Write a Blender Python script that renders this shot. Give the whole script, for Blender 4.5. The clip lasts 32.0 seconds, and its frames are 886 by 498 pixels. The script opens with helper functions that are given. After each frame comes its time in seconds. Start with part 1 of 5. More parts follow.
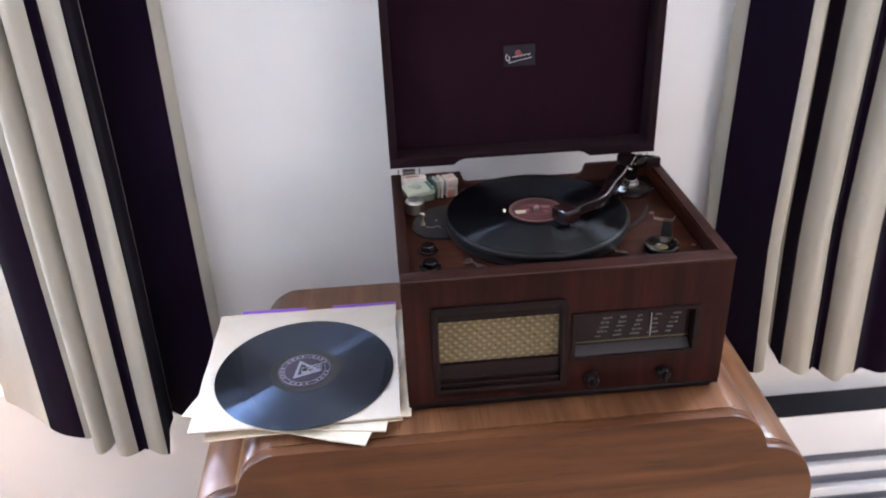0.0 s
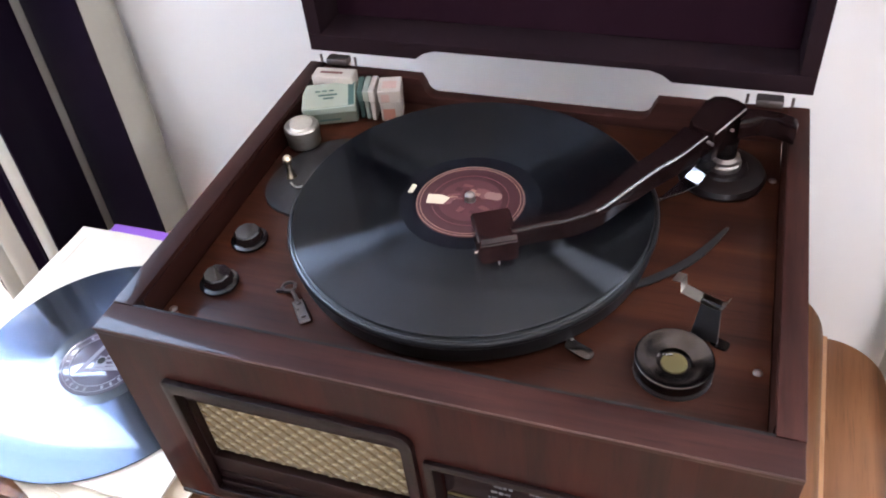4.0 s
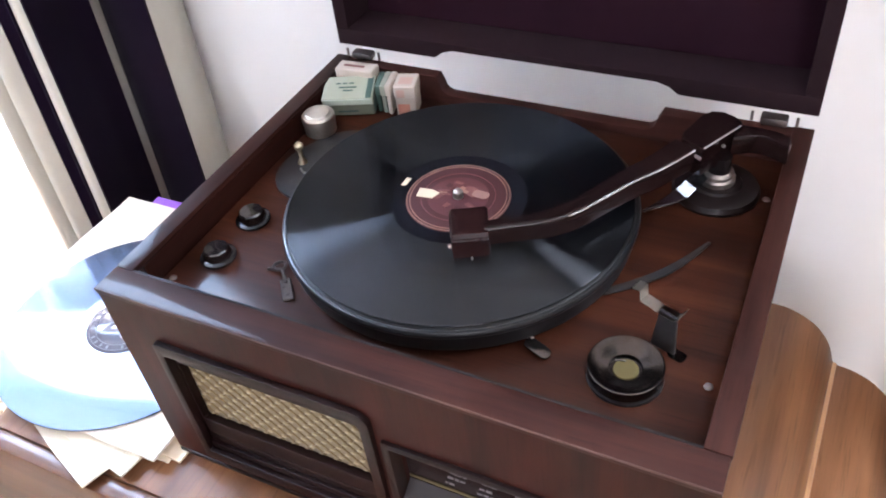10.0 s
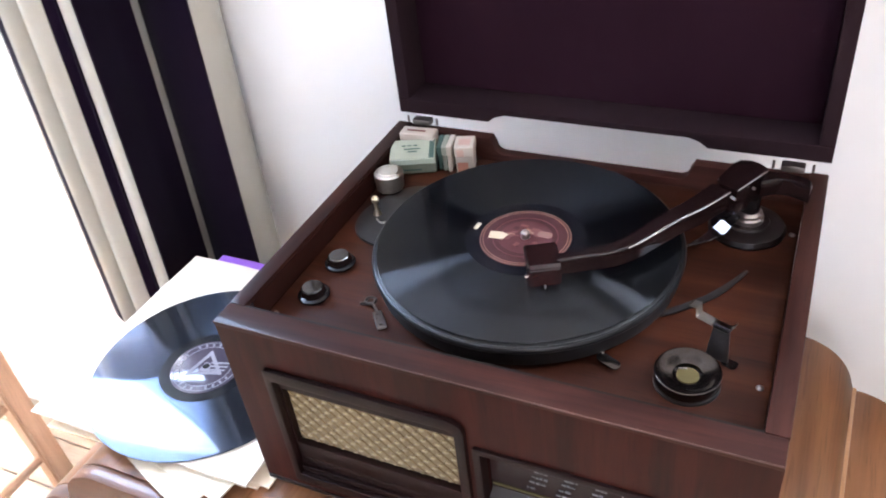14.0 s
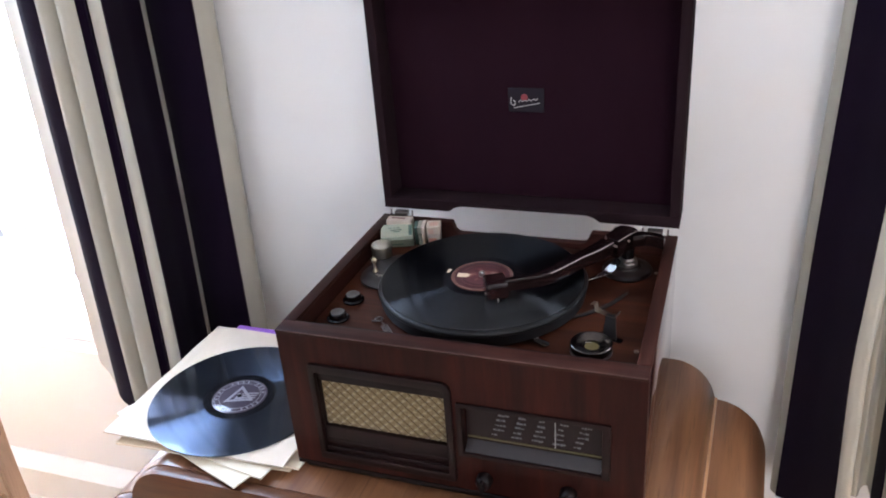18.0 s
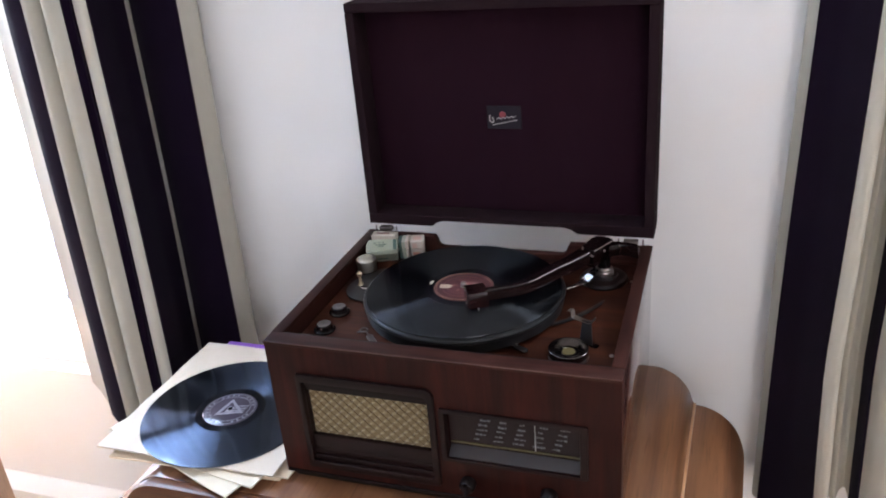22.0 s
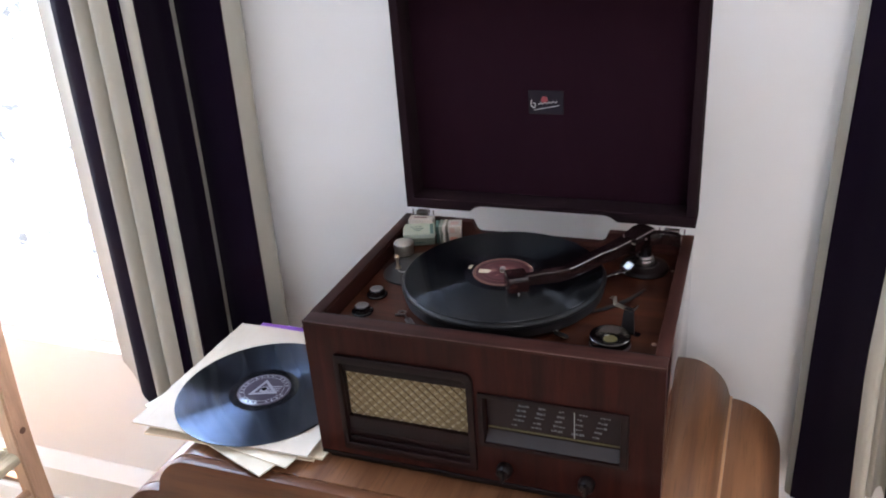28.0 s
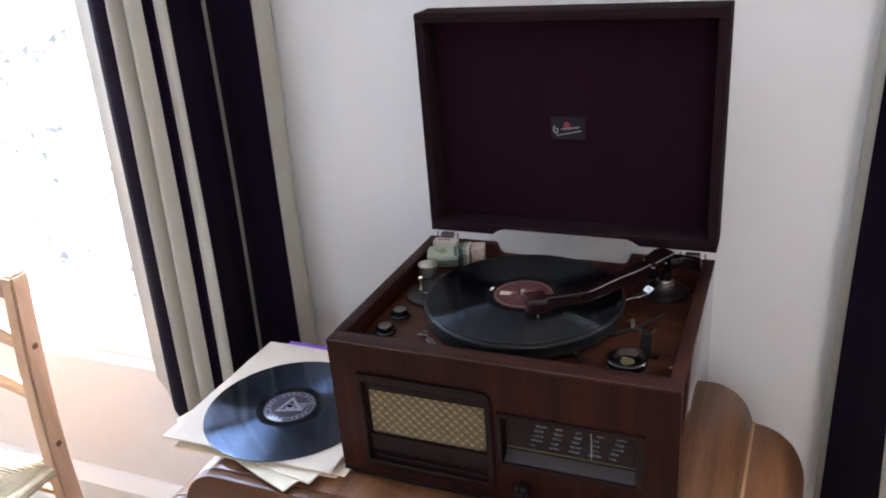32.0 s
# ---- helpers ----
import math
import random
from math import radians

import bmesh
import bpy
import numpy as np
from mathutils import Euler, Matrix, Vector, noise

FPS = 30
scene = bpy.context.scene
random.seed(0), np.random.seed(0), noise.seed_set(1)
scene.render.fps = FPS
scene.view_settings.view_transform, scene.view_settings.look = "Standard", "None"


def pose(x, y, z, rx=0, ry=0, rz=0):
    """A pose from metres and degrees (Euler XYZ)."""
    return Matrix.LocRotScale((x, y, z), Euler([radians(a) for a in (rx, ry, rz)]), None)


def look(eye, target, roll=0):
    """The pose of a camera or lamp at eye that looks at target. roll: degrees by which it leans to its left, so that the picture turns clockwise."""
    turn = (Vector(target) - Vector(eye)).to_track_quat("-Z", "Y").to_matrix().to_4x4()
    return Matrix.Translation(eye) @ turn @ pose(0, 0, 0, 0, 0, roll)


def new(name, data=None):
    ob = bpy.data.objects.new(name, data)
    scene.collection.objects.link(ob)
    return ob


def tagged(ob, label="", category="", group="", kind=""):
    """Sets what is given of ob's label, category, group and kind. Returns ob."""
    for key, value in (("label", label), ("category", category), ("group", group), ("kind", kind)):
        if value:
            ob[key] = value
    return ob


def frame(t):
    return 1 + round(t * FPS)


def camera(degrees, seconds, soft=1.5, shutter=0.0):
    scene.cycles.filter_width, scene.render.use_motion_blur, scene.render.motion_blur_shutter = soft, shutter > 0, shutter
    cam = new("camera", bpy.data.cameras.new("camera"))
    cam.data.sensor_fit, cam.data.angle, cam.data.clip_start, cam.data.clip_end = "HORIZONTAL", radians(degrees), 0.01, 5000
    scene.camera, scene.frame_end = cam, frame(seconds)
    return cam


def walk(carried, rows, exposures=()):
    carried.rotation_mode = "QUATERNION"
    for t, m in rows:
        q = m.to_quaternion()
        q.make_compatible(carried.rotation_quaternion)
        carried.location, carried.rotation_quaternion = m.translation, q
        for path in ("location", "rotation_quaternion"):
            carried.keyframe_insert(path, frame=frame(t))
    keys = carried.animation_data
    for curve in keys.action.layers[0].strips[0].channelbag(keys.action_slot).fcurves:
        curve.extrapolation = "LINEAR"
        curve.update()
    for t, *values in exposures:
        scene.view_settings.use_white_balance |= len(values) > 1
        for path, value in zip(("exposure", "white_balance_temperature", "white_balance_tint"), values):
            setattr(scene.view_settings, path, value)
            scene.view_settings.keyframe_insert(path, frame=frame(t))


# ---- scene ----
cam = camera(56.7, 32.0, soft=1.9, shutter=0.4)
PATH = [
    (0, (-0.213, -0.859, 1.565), (-0.096, 0.894, 0.609), -2.4),
    (0.5, (-0.122, -0.801, 1.554), (-0.127, 0.961, 0.607), -0.8),
    (1, (-0.053, -0.723, 1.539), (-0.148, 1.006, 0.539), -1.4),
    (1.5, (0.025, -0.615, 1.5), (-0.288, 1.023, 0.397), -2.9),
    (2, (0.117, -0.548, 1.487), (-0.354, 1.028, 0.349), -1.5),
    (2.5, (0.175, -0.444, 1.473), (-0.453, 1.023, 0.266), -4.3),
    (3, (0.135, -0.347, 1.442), (-0.443, 1.122, 0.214), -4.0),
    (3.5, (0.127, -0.275, 1.423), (-0.399, 1.128, 0.098), -6.2),
    (5.5, (0.203, -0.236, 1.422), (-0.598, 1.006, 0.075), -7.3),
    (6, (0.205, -0.243, 1.424), (-0.615, 0.997, 0.087), -7.6),
    (6.5, (0.21, -0.238, 1.423), (-0.602, 0.999, 0.078), -8.2),
    (7, (0.207, -0.235, 1.423), (-0.591, 0.992, 0.059), -8.4),
    (7.5, (0.205, -0.231, 1.418), (-0.558, 1.002, 0.041), -7.9),
    (8, (0.206, -0.231, 1.419), (-0.536, 1.014, 0.041), -7.2),
    (8.5, (0.205, -0.233, 1.422), (-0.526, 1.03, 0.055), -7.1),
    (9, (0.207, -0.238, 1.422), (-0.526, 1.038, 0.068), -7.2),
    (9.5, (0.208, -0.242, 1.424), (-0.538, 1.029, 0.071), -7.6),
    (10, (0.21, -0.243, 1.429), (-0.538, 1.039, 0.089), -7.3),
    (10.5, (0.213, -0.249, 1.432), (-0.537, 1.04, 0.099), -7.4),
    (11, (0.216, -0.256, 1.437), (-0.552, 1.05, 0.132), -7.8),
    (11.5, (0.217, -0.265, 1.44), (-0.563, 1.052, 0.153), -7.9),
    (12, (0.212, -0.272, 1.444), (-0.574, 1.058, 0.173), -8.3),
    (12.5, (0.196, -0.278, 1.44), (-0.582, 1.053, 0.168), -8.0),
    (13, (0.182, -0.309, 1.451), (-0.599, 1.042, 0.199), -7.9),
    (13.5, (0.174, -0.331, 1.454), (-0.536, 1.085, 0.232), -8.0),
    (14, (0.189, -0.347, 1.466), (-0.574, 1.06, 0.267), -7.3),
    (14.5, (0.262, -0.351, 1.475), (-0.639, 1.009, 0.316), -7.4),
    (15, (0.298, -0.356, 1.49), (-0.676, 1.029, 0.426), -7.1),
    (15.5, (0.287, -0.388, 1.496), (-0.595, 1.084, 0.469), -7.6),
    (17.5, (0.265, -0.661, 1.54), (-0.407, 1.001, 0.654), -5.6),
    (18, (0.266, -0.687, 1.54), (-0.374, 0.989, 0.656), -4.4),
    (18.5, (0.273, -0.699, 1.545), (-0.367, 0.989, 0.685), -4.7),
    (19, (0.276, -0.706, 1.546), (-0.377, 0.979, 0.688), -5.1),
    (19.5, (0.274, -0.709, 1.544), (-0.381, 0.971, 0.679), -4.8),
    (20, (0.271, -0.711, 1.542), (-0.369, 0.98, 0.687), -4.7),
    (20.5, (0.275, -0.717, 1.545), (-0.371, 0.974, 0.694), -4.8),
    (21, (0.284, -0.717, 1.546), (-0.349, 0.977, 0.692), -4.5),
    (21.5, (0.294, -0.718, 1.542), (-0.344, 0.977, 0.694), -5.2),
    (22, (0.291, -0.718, 1.544), (-0.336, 0.986, 0.706), -5.0),
    (22.5, (0.291, -0.719, 1.55), (-0.339, 0.984, 0.712), -4.9),
    (23, (0.298, -0.726, 1.549), (-0.367, 0.972, 0.727), -5.5),
    (23.5, (0.296, -0.726, 1.549), (-0.37, 0.974, 0.733), -5.3),
    (24, (0.294, -0.724, 1.548), (-0.37, 0.971, 0.719), -5.4),
    (24.5, (0.291, -0.724, 1.548), (-0.363, 0.974, 0.718), -5.1),
    (25, (0.286, -0.723, 1.545), (-0.367, 0.973, 0.711), -4.8),
    (25.5, (0.281, -0.724, 1.543), (-0.375, 0.963, 0.693), -4.5),
    (26, (0.282, -0.725, 1.541), (-0.383, 0.961, 0.696), -4.5),
    (26.5, (0.28, -0.725, 1.543), (-0.388, 0.954, 0.686), -4.6),
    (28.5, (0.263, -0.724, 1.529), (-0.412, 0.956, 0.679), -4.1),
    (29, (0.265, -0.719, 1.528), (-0.428, 0.945, 0.663), -4.1),
    (29.5, (0.276, -0.719, 1.534), (-0.431, 0.94, 0.669), -4.4),
    (30, (0.283, -0.725, 1.534), (-0.426, 0.936, 0.674), -4.7),
    (30.5, (0.288, -0.73, 1.54), (-0.433, 0.943, 0.713), -5.1),
    (31, (0.287, -0.732, 1.542), (-0.438, 0.945, 0.728), -5.0),
    (31.5, (0.288, -0.736, 1.541), (-0.435, 0.951, 0.748), -4.8),
    (32, (0.288, -0.738, 1.541), (-0.465, 0.935, 0.745), -4.8),
]

EXPOSURES = [(0, 2.26), (2, 2.62), (3.5, 2.84), (5.5, 2.94), (13, 3.02), (15.5, 2.86), (17.5, 2.32), (19, 2.19), (26.5, 2.08), (30, 1.99), (32, 1.87)]
EXPOSURES = [(t, stops, 6620 if t < 15 else 6650, 21 if t < 15 else 19) for t, stops in EXPOSURES]
walk(cam, [(t, look(eye, target, roll)) for t, eye, target, roll in PATH], EXPOSURES)

# world, sun, window light
world = bpy.data.worlds.new("sky")
scene.world = world
world.use_nodes = True
_wn, _wl = world.node_tree.nodes, world.node_tree.links
_sky = _wn.new("ShaderNodeTexSky")
_sky.sky_type, _sky.sun_disc = "NISHITA", False
_sky.sun_elevation, _sky.sun_rotation = radians(61.6), radians(33.7)
_wl.new(_sky.outputs["Color"], _wn["Background"].inputs["Color"])
_wn["Background"].inputs["Strength"].default_value = 0.05


def window_lamp(name, m, w, h, watts, colour):
    lamp = bpy.data.lights.new(name, "AREA")
    lamp.shape, lamp.size, lamp.size_y, lamp.energy, lamp.color = "RECTANGLE", w, h, watts, colour
    ob = new(name, lamp)
    ob.matrix_world = m
    return ob


sun = bpy.data.lights.new("sun", "SUN")
sun.energy, sun.angle, sun.color = 10.0, radians(0.5), (1.0, 0.96, 0.91)
new("sun", sun).matrix_world = look((0.30, 0.45, 1.0), (0, 0, 0))

# sky light that enters by the three windows
window_lamp("window_light", look((-1.58, 0.546, 2.03), (-1.58, -1, 2.03)), 1.34, 0.78, 33, (0.47, 0.70, 1.0))
window_lamp("window_light", look((1.25, 0.546, 1.90), (1.25, -1, 1.90)), 0.86, 0.96, 22, (0.68, 0.85, 1.0))
window_lamp("window_light", look((1.60, -2.97, 1.60), (1.60, 0, 1.50)), 1.2, 1.1, 6, (0.92, 0.94, 1.0))

# ---- materials ----
def mat(name, colour, rough=0.5, metal=0.0, coat=0.0, coat_rough=0.1, spec=0.5):
    m = bpy.data.materials.new(name)
    m.use_nodes = True
    b = m.node_tree.nodes["Principled BSDF"]
    b.inputs["Base Color"].default_value = (*colour, 1)
    b.inputs["Roughness"].default_value, b.inputs["Metallic"].default_value = rough, metal
    b.inputs["Coat Weight"].default_value, b.inputs["Coat Roughness"].default_value = coat, coat_rough
    b.inputs["Specular IOR Level"].default_value = spec
    return m


def nd(m, kind, **values):
    n = m.node_tree.nodes.new(kind)
    for key, v in values.items():
        n.inputs[key].default_value = v
    return n


def link(m, a, b):
    m.node_tree.links.new(a, b)


def coords(m, scale=(1, 1, 1), turn=(0, 0, 0)):
    t, p = nd(m, "ShaderNodeTexCoord"), nd(m, "ShaderNodeMapping")
    p.inputs["Scale"].default_value, p.inputs["Rotation"].default_value = scale, turn
    link(m, t.outputs["Object"], p.inputs["Vector"])
    return p.outputs["Vector"]


def noise_tex(m, vec, scale, detail=4.0, rough=0.55, twist=0.0):
    n = nd(m, "ShaderNodeTexNoise", Scale=scale, Detail=detail, Roughness=rough, Distortion=twist)
    link(m, vec, n.inputs["Vector"])
    return n.outputs["Fac"]


def ramp(m, fac, stops):
    r = nd(m, "ShaderNodeValToRGB")
    e = r.color_ramp.elements
    while len(e) < len(stops):
        e.new(0.5)
    for el, (pos, c) in zip(e, stops):
        el.position, el.color = pos, (*c, 1) if len(c) == 3 else c
    link(m, fac, r.inputs["Fac"])
    return r.outputs["Color"]


def mix(m, a, b, fac, mode="MIX"):
    n = nd(m, "ShaderNodeMix")
    n.data_type, n.blend_type = "RGBA", mode
    for sock, v in ((n.inputs[0], fac), (n.inputs[6], a), (n.inputs[7], b)):
        if isinstance(v, (int, float)):
            sock.default_value = v
        elif isinstance(v, tuple):
            sock.default_value = (*v, 1)
        else:
            link(m, v, sock)
    return n.outputs[2]


def bsdf(m):
    return m.node_tree.nodes["Principled BSDF"]


def bump(m, height, strength, distance=0.001):
    n = nd(m, "ShaderNodeBump", Strength=strength, Distance=distance)
    link(m, height, n.inputs["Height"])
    link(m, n.outputs["Normal"], bsdf(m).inputs["Normal"])


def rough_from(m, fac, lo, hi):
    n = nd(m, "ShaderNodeMapRange")
    n.inputs["To Min"].default_value, n.inputs["To Max"].default_value = lo, hi
    link(m, fac, n.inputs["Value"])
    link(m, n.outputs["Result"], bsdf(m).inputs["Roughness"])


def wood(name, light, dark, axis="x", fine=1.0, rough=(0.3, 0.5), coat=0.3, coat_rough=0.15, spec=0.12, knots=False, mottle=0.9):
    """Veneer whose grain runs along the axis: long streaks, fine pores and broad patches."""
    m = mat(name, light, 0.4, coat=coat, coat_rough=coat_rough, spec=spec)
    s = {"x": (1.2, 22, 22), "y": (22, 1.2, 22), "z": (22, 22, 1.2)}[axis]
    v = coords(m, s)
    grain = noise_tex(m, v, 2.2 * fine, 6, 0.6, 0.6)
    pores = noise_tex(m, coords(m, tuple(6 * q for q in s)), 4.0 * fine, 3, 0.6)
    broad = noise_tex(m, coords(m, tuple(0.25 * q if q > 2 else q for q in s)), 2.5, 2, 0.5, 0.8)
    c = ramp(m, grain, [(0.30, dark), (0.50, tuple((a + b) / 2 for a, b in zip(light, dark))), (0.68, light)])
    c = mix(m, c, tuple(0.55 * d for d in dark), ramp(m, pores, [(0.55, (0, 0, 0)), (0.75, (0.55, 0.55, 0.55))]))
    c = mix(m, c, ramp(m, broad, [(0.36, (0.50, 0.46, 0.45)), (0.64, (1.22, 1.18, 1.15))]), mottle, "MULTIPLY")
    rnd = nd(m, "ShaderNodeObjectInfo")
    c = mix(m, c, ramp(m, rnd.outputs["Random"], [(0.0, (0.88, 0.86, 0.85)), (1.0, (1.1, 1.08, 1.05))]), 1.0, "MULTIPLY")
    if knots:
        k = nd(m, "ShaderNodeTexVoronoi", Scale=1.0)
        link(m, coords(m, (9, 9, 5)), k.inputs["Vector"])
        c = mix(m, c, tuple(0.35 * d for d in dark), ramp(m, k.outputs["Distance"], [(0.10, (0.9, 0.9, 0.9)), (0.17, (0, 0, 0))]))
    link(m, c, bsdf(m).inputs["Base Color"])
    rough_from(m, broad, *rough)
    bump(m, pores, 0.25, 0.0003)
    wave = nd(m, "ShaderNodeBump", Strength=0.06, Distance=0.002)
    link(m, noise_tex(m, coords(m), 26, 3), wave.inputs["Height"])
    link(m, wave.outputs["Normal"], bsdf(m).inputs["Coat Normal"])
    return m


WALNUT_Z = wood("walnut_veneer", (0.0395, 0.0084, 0.0056), (0.0160, 0.0038, 0.0029), "z", rough=(0.42, 0.58), coat=0.13, coat_rough=0.09, spec=0.06, mottle=0.6)
WALNUT_SIDE = wood("polished_walnut", (0.0330, 0.0064, 0.0046), (0.0135, 0.0030, 0.0025), "z", rough=(0.42, 0.58), coat=1.0, coat_rough=0.05, spec=0.06)
WALNUT_X = wood("walnut_rim", (0.053, 0.0190, 0.0150), (0.022, 0.0080, 0.0067), "x", rough=(0.42, 0.58), coat=0.08, coat_rough=0.08, spec=0.05)
WALNUT_Y = wood("walnut_rim_side", (0.049, 0.0168, 0.0125), (0.020, 0.0068, 0.0054), "y", rough=(0.42, 0.58), coat=0.08, coat_rough=0.08, spec=0.05)
MAHOGANY = wood("mahogany_board", (0.067, 0.0200, 0.0100), (0.022, 0.0068, 0.0044), "x", 0.7, rough=(0.40, 0.54), coat=0.12, coat_rough=0.12, spec=0.06)
WORN_WALNUT = wood("worn_walnut_edge", (0.125, 0.068, 0.055), (0.060, 0.030, 0.025), "x", rough=(0.35, 0.5), coat=0.2, coat_rough=0.15)
WALNUT_INNER = wood("walnut_inside", (0.038, 0.0108, 0.0072), (0.016, 0.0048, 0.0036), "y", rough=(0.42, 0.56), coat=0.08, coat_rough=0.14, spec=0.06)
FRAME_WOOD = wood("reddish_moulding", (0.019, 0.0068, 0.0060), (0.0075, 0.0030, 0.0028), "x", rough=(0.40, 0.55), coat=0.22, coat_rough=0.1, spec=0.08)
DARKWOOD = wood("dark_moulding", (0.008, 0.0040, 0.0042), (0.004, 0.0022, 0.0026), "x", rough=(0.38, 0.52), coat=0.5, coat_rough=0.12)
OAK_Y = wood("sideboard_top_veneer", (0.212, 0.093, 0.043), (0.095, 0.037, 0.0165), "y", 0.55, spec=0.1, mottle=0.4, rough=(0.34, 0.46), coat=0.36, coat_rough=0.12)
OAK_EDGE_LIGHT = wood("edge_highlight_veneer", (0.42, 0.235, 0.12), (0.30, 0.155, 0.075), "y", 0.6, spec=0.25, mottle=0.3, rough=(0.35, 0.45), coat=0.6, coat_rough=0.15)
OAK_X = wood("sideboard_front_veneer", (0.155, 0.058, 0.024), (0.076, 0.027, 0.0115), "x", 0.6, rough=(0.35, 0.5), coat=0.2, mottle=0.5)
PINE = wood("pine", (0.62, 0.42, 0.29), (0.50, 0.31, 0.20), "z", 0.6, rough=(0.4, 0.55), coat=0.15, knots=True, mottle=0.35)
PINE_X = wood("pine_across", (0.62, 0.42, 0.29), (0.50, 0.31, 0.20), "x", 0.6, rough=(0.4, 0.55), coat=0.15)
PINE_Y = wood("pine_along", (0.62, 0.42, 0.29), (0.50, 0.31, 0.20), "y", 0.6, rough=(0.4, 0.55), coat=0.15)
PEG = wood("dark_peg", (0.24, 0.13, 0.085), (0.13, 0.07, 0.045), "x", 1.0, rough=(0.5, 0.6), coat=0.0)
BOARD = wood("floor_board", (0.50, 0.425, 0.33), (0.36, 0.29, 0.21), "x", 0.5, rough=(0.3, 0.45), coat=0.2)


def painted(name, colour, rough=0.6, lump=0.15):
    m = mat(name, colour, rough, spec=0.35)
    v = coords(m)
    big, small = noise_tex(m, v, 1.3, 3), noise_tex(m, v, 140, 3)
    c = mix(m, colour, tuple(0.93 * q for q in colour), ramp(m, big, [(0.4, (0, 0, 0)), (0.7, (1, 1, 1))]))
    link(m, c, bsdf(m).inputs["Base Color"])
    bump(m, small, lump, 0.0006)
    return m


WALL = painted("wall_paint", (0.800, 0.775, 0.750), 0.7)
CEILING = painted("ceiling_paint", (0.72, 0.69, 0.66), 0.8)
# tone of the walls out of view, darkened to cut bounced light
WALL_LOW_BOUNCE = painted("low_bounce_wall", (0.50, 0.47, 0.43), 0.7)
WHITE_GLOSS = painted("white_gloss_paint", (0.82, 0.80, 0.76), 0.3, 0.05)
WHITE_UNIT = painted("white_laminate", (0.87, 0.87, 0.88), 0.35, 0.03)
GREY_SLOT = painted("grey_laminate", (0.33, 0.35, 0.42), 0.45, 0.03)
BLACK_TOP = painted("black_laminate", (0.010, 0.011, 0.017), 0.75, 0.05)


def cloth(name, colour, weave=900, fuzz=0.3, var=0.8, spec=0.12):
    m = mat(name, colour, 0.9, spec=spec)
    b = bsdf(m)
    b.inputs["Sheen Weight"].default_value, b.inputs["Sheen Roughness"].default_value = fuzz, 0.5
    v = coords(m)
    c = mix(m, colour, tuple(var * q for q in colour), noise_tex(m, coords(m, (1, 1, 0.25)), 35, 4))
    link(m, c, b.inputs["Base Color"])
    bump(m, noise_tex(m, v, weave, 2), 0.35, 0.0005)
    return m


VELVET = cloth("dark_velvet", (0.0082, 0.0030, 0.0110), 700, 0.03, 0.6, 0.05)
LINEN = cloth("beige_linen", (0.44, 0.405, 0.335), 900, 0.1, 0.82)
LINING = cloth("lid_lining", (0.0195, 0.0066, 0.0112), 1400, 0.0, 0.7, 0.03)
RUSH = cloth("rush_seat", (0.52, 0.44, 0.30), 250, 0.1, 0.6)
LEATHERETTE = cloth("lid_leatherette", (0.018, 0.0085, 0.0105), 1200, 0.0, 0.75, 0.06)


def paper(name, colour):
    m = mat(name, colour, 0.75, spec=0.25)
    v = coords(m)
    stain = ramp(m, noise_tex(m, v, 9, 5, 0.6, 0.8), [(0.45, (1, 1, 1)), (0.75, (0.86, 0.80, 0.70))])
    link(m, mix(m, colour, stain, 0.9, "MULTIPLY"), bsdf(m).inputs["Base Color"])
    bump(m, noise_tex(m, v, 60, 4), 0.12, 0.0008)
    return m


PAPER_WHITE = paper("white_paper", (0.56, 0.475, 0.385))
PAPER_CREAM = paper("cream_paper", (0.64, 0.56, 0.44))
PAPER_TAN = paper("tan_paper", (0.72, 0.58, 0.42))
PAPER_PURPLE = paper("purple_paper", (0.22, 0.085, 0.42))
BOX_GREEN = paper("green_card", (0.150, 0.165, 0.122))
BOX_GREEN_PALE = paper("pale_green_card", (0.27, 0.278, 0.215))
BOX_DARKGREEN = paper("dark_green_card", (0.05, 0.09, 0.075))
BOX_PALE_EDGE = paper("pale_mint_card", (0.36, 0.40, 0.33))
BOX_PINK = paper("faded_pink_card", (0.42, 0.27, 0.23))
BOX_CREAM = paper("cream_card", (0.40, 0.335, 0.285))
BOX_RED = paper("orange_red_card", (0.42, 0.17, 0.115))
BOX_GREYGREEN = paper("grey_green_card", (0.23, 0.245, 0.20))


def metal(name, colour, rough):
    m = mat(name, colour, rough, 1.0)
    v = coords(m)
    rough_from(m, noise_tex(m, v, 220, 4), rough * 0.6, rough * 1.5)
    spots = ramp(m, noise_tex(m, v, 90, 5, 0.7), [(0.5, (1, 1, 1)), (0.8, (0.6, 0.55, 0.5))])
    link(m, mix(m, colour, spots, 0.7, "MULTIPLY"), bsdf(m).inputs["Base Color"])
    return m


CHROME = metal("worn_chrome", (0.66, 0.66, 0.66), 0.2)
STEEL = metal("dull_steel", (0.50, 0.48, 0.45), 0.35)
TIN = metal("brushed_tin", (0.50, 0.46, 0.40), 0.38)
BRASS = metal("brass", (0.55, 0.46, 0.32), 0.3)
HINGE_STEEL = metal("brown_steel", (0.26, 0.22, 0.20), 0.4)
LATCH_STEEL = metal("tarnished_steel", (0.105, 0.09, 0.085), 0.3)
GUNMETAL = metal("dark_bronze", (0.085, 0.070, 0.064), 0.19)


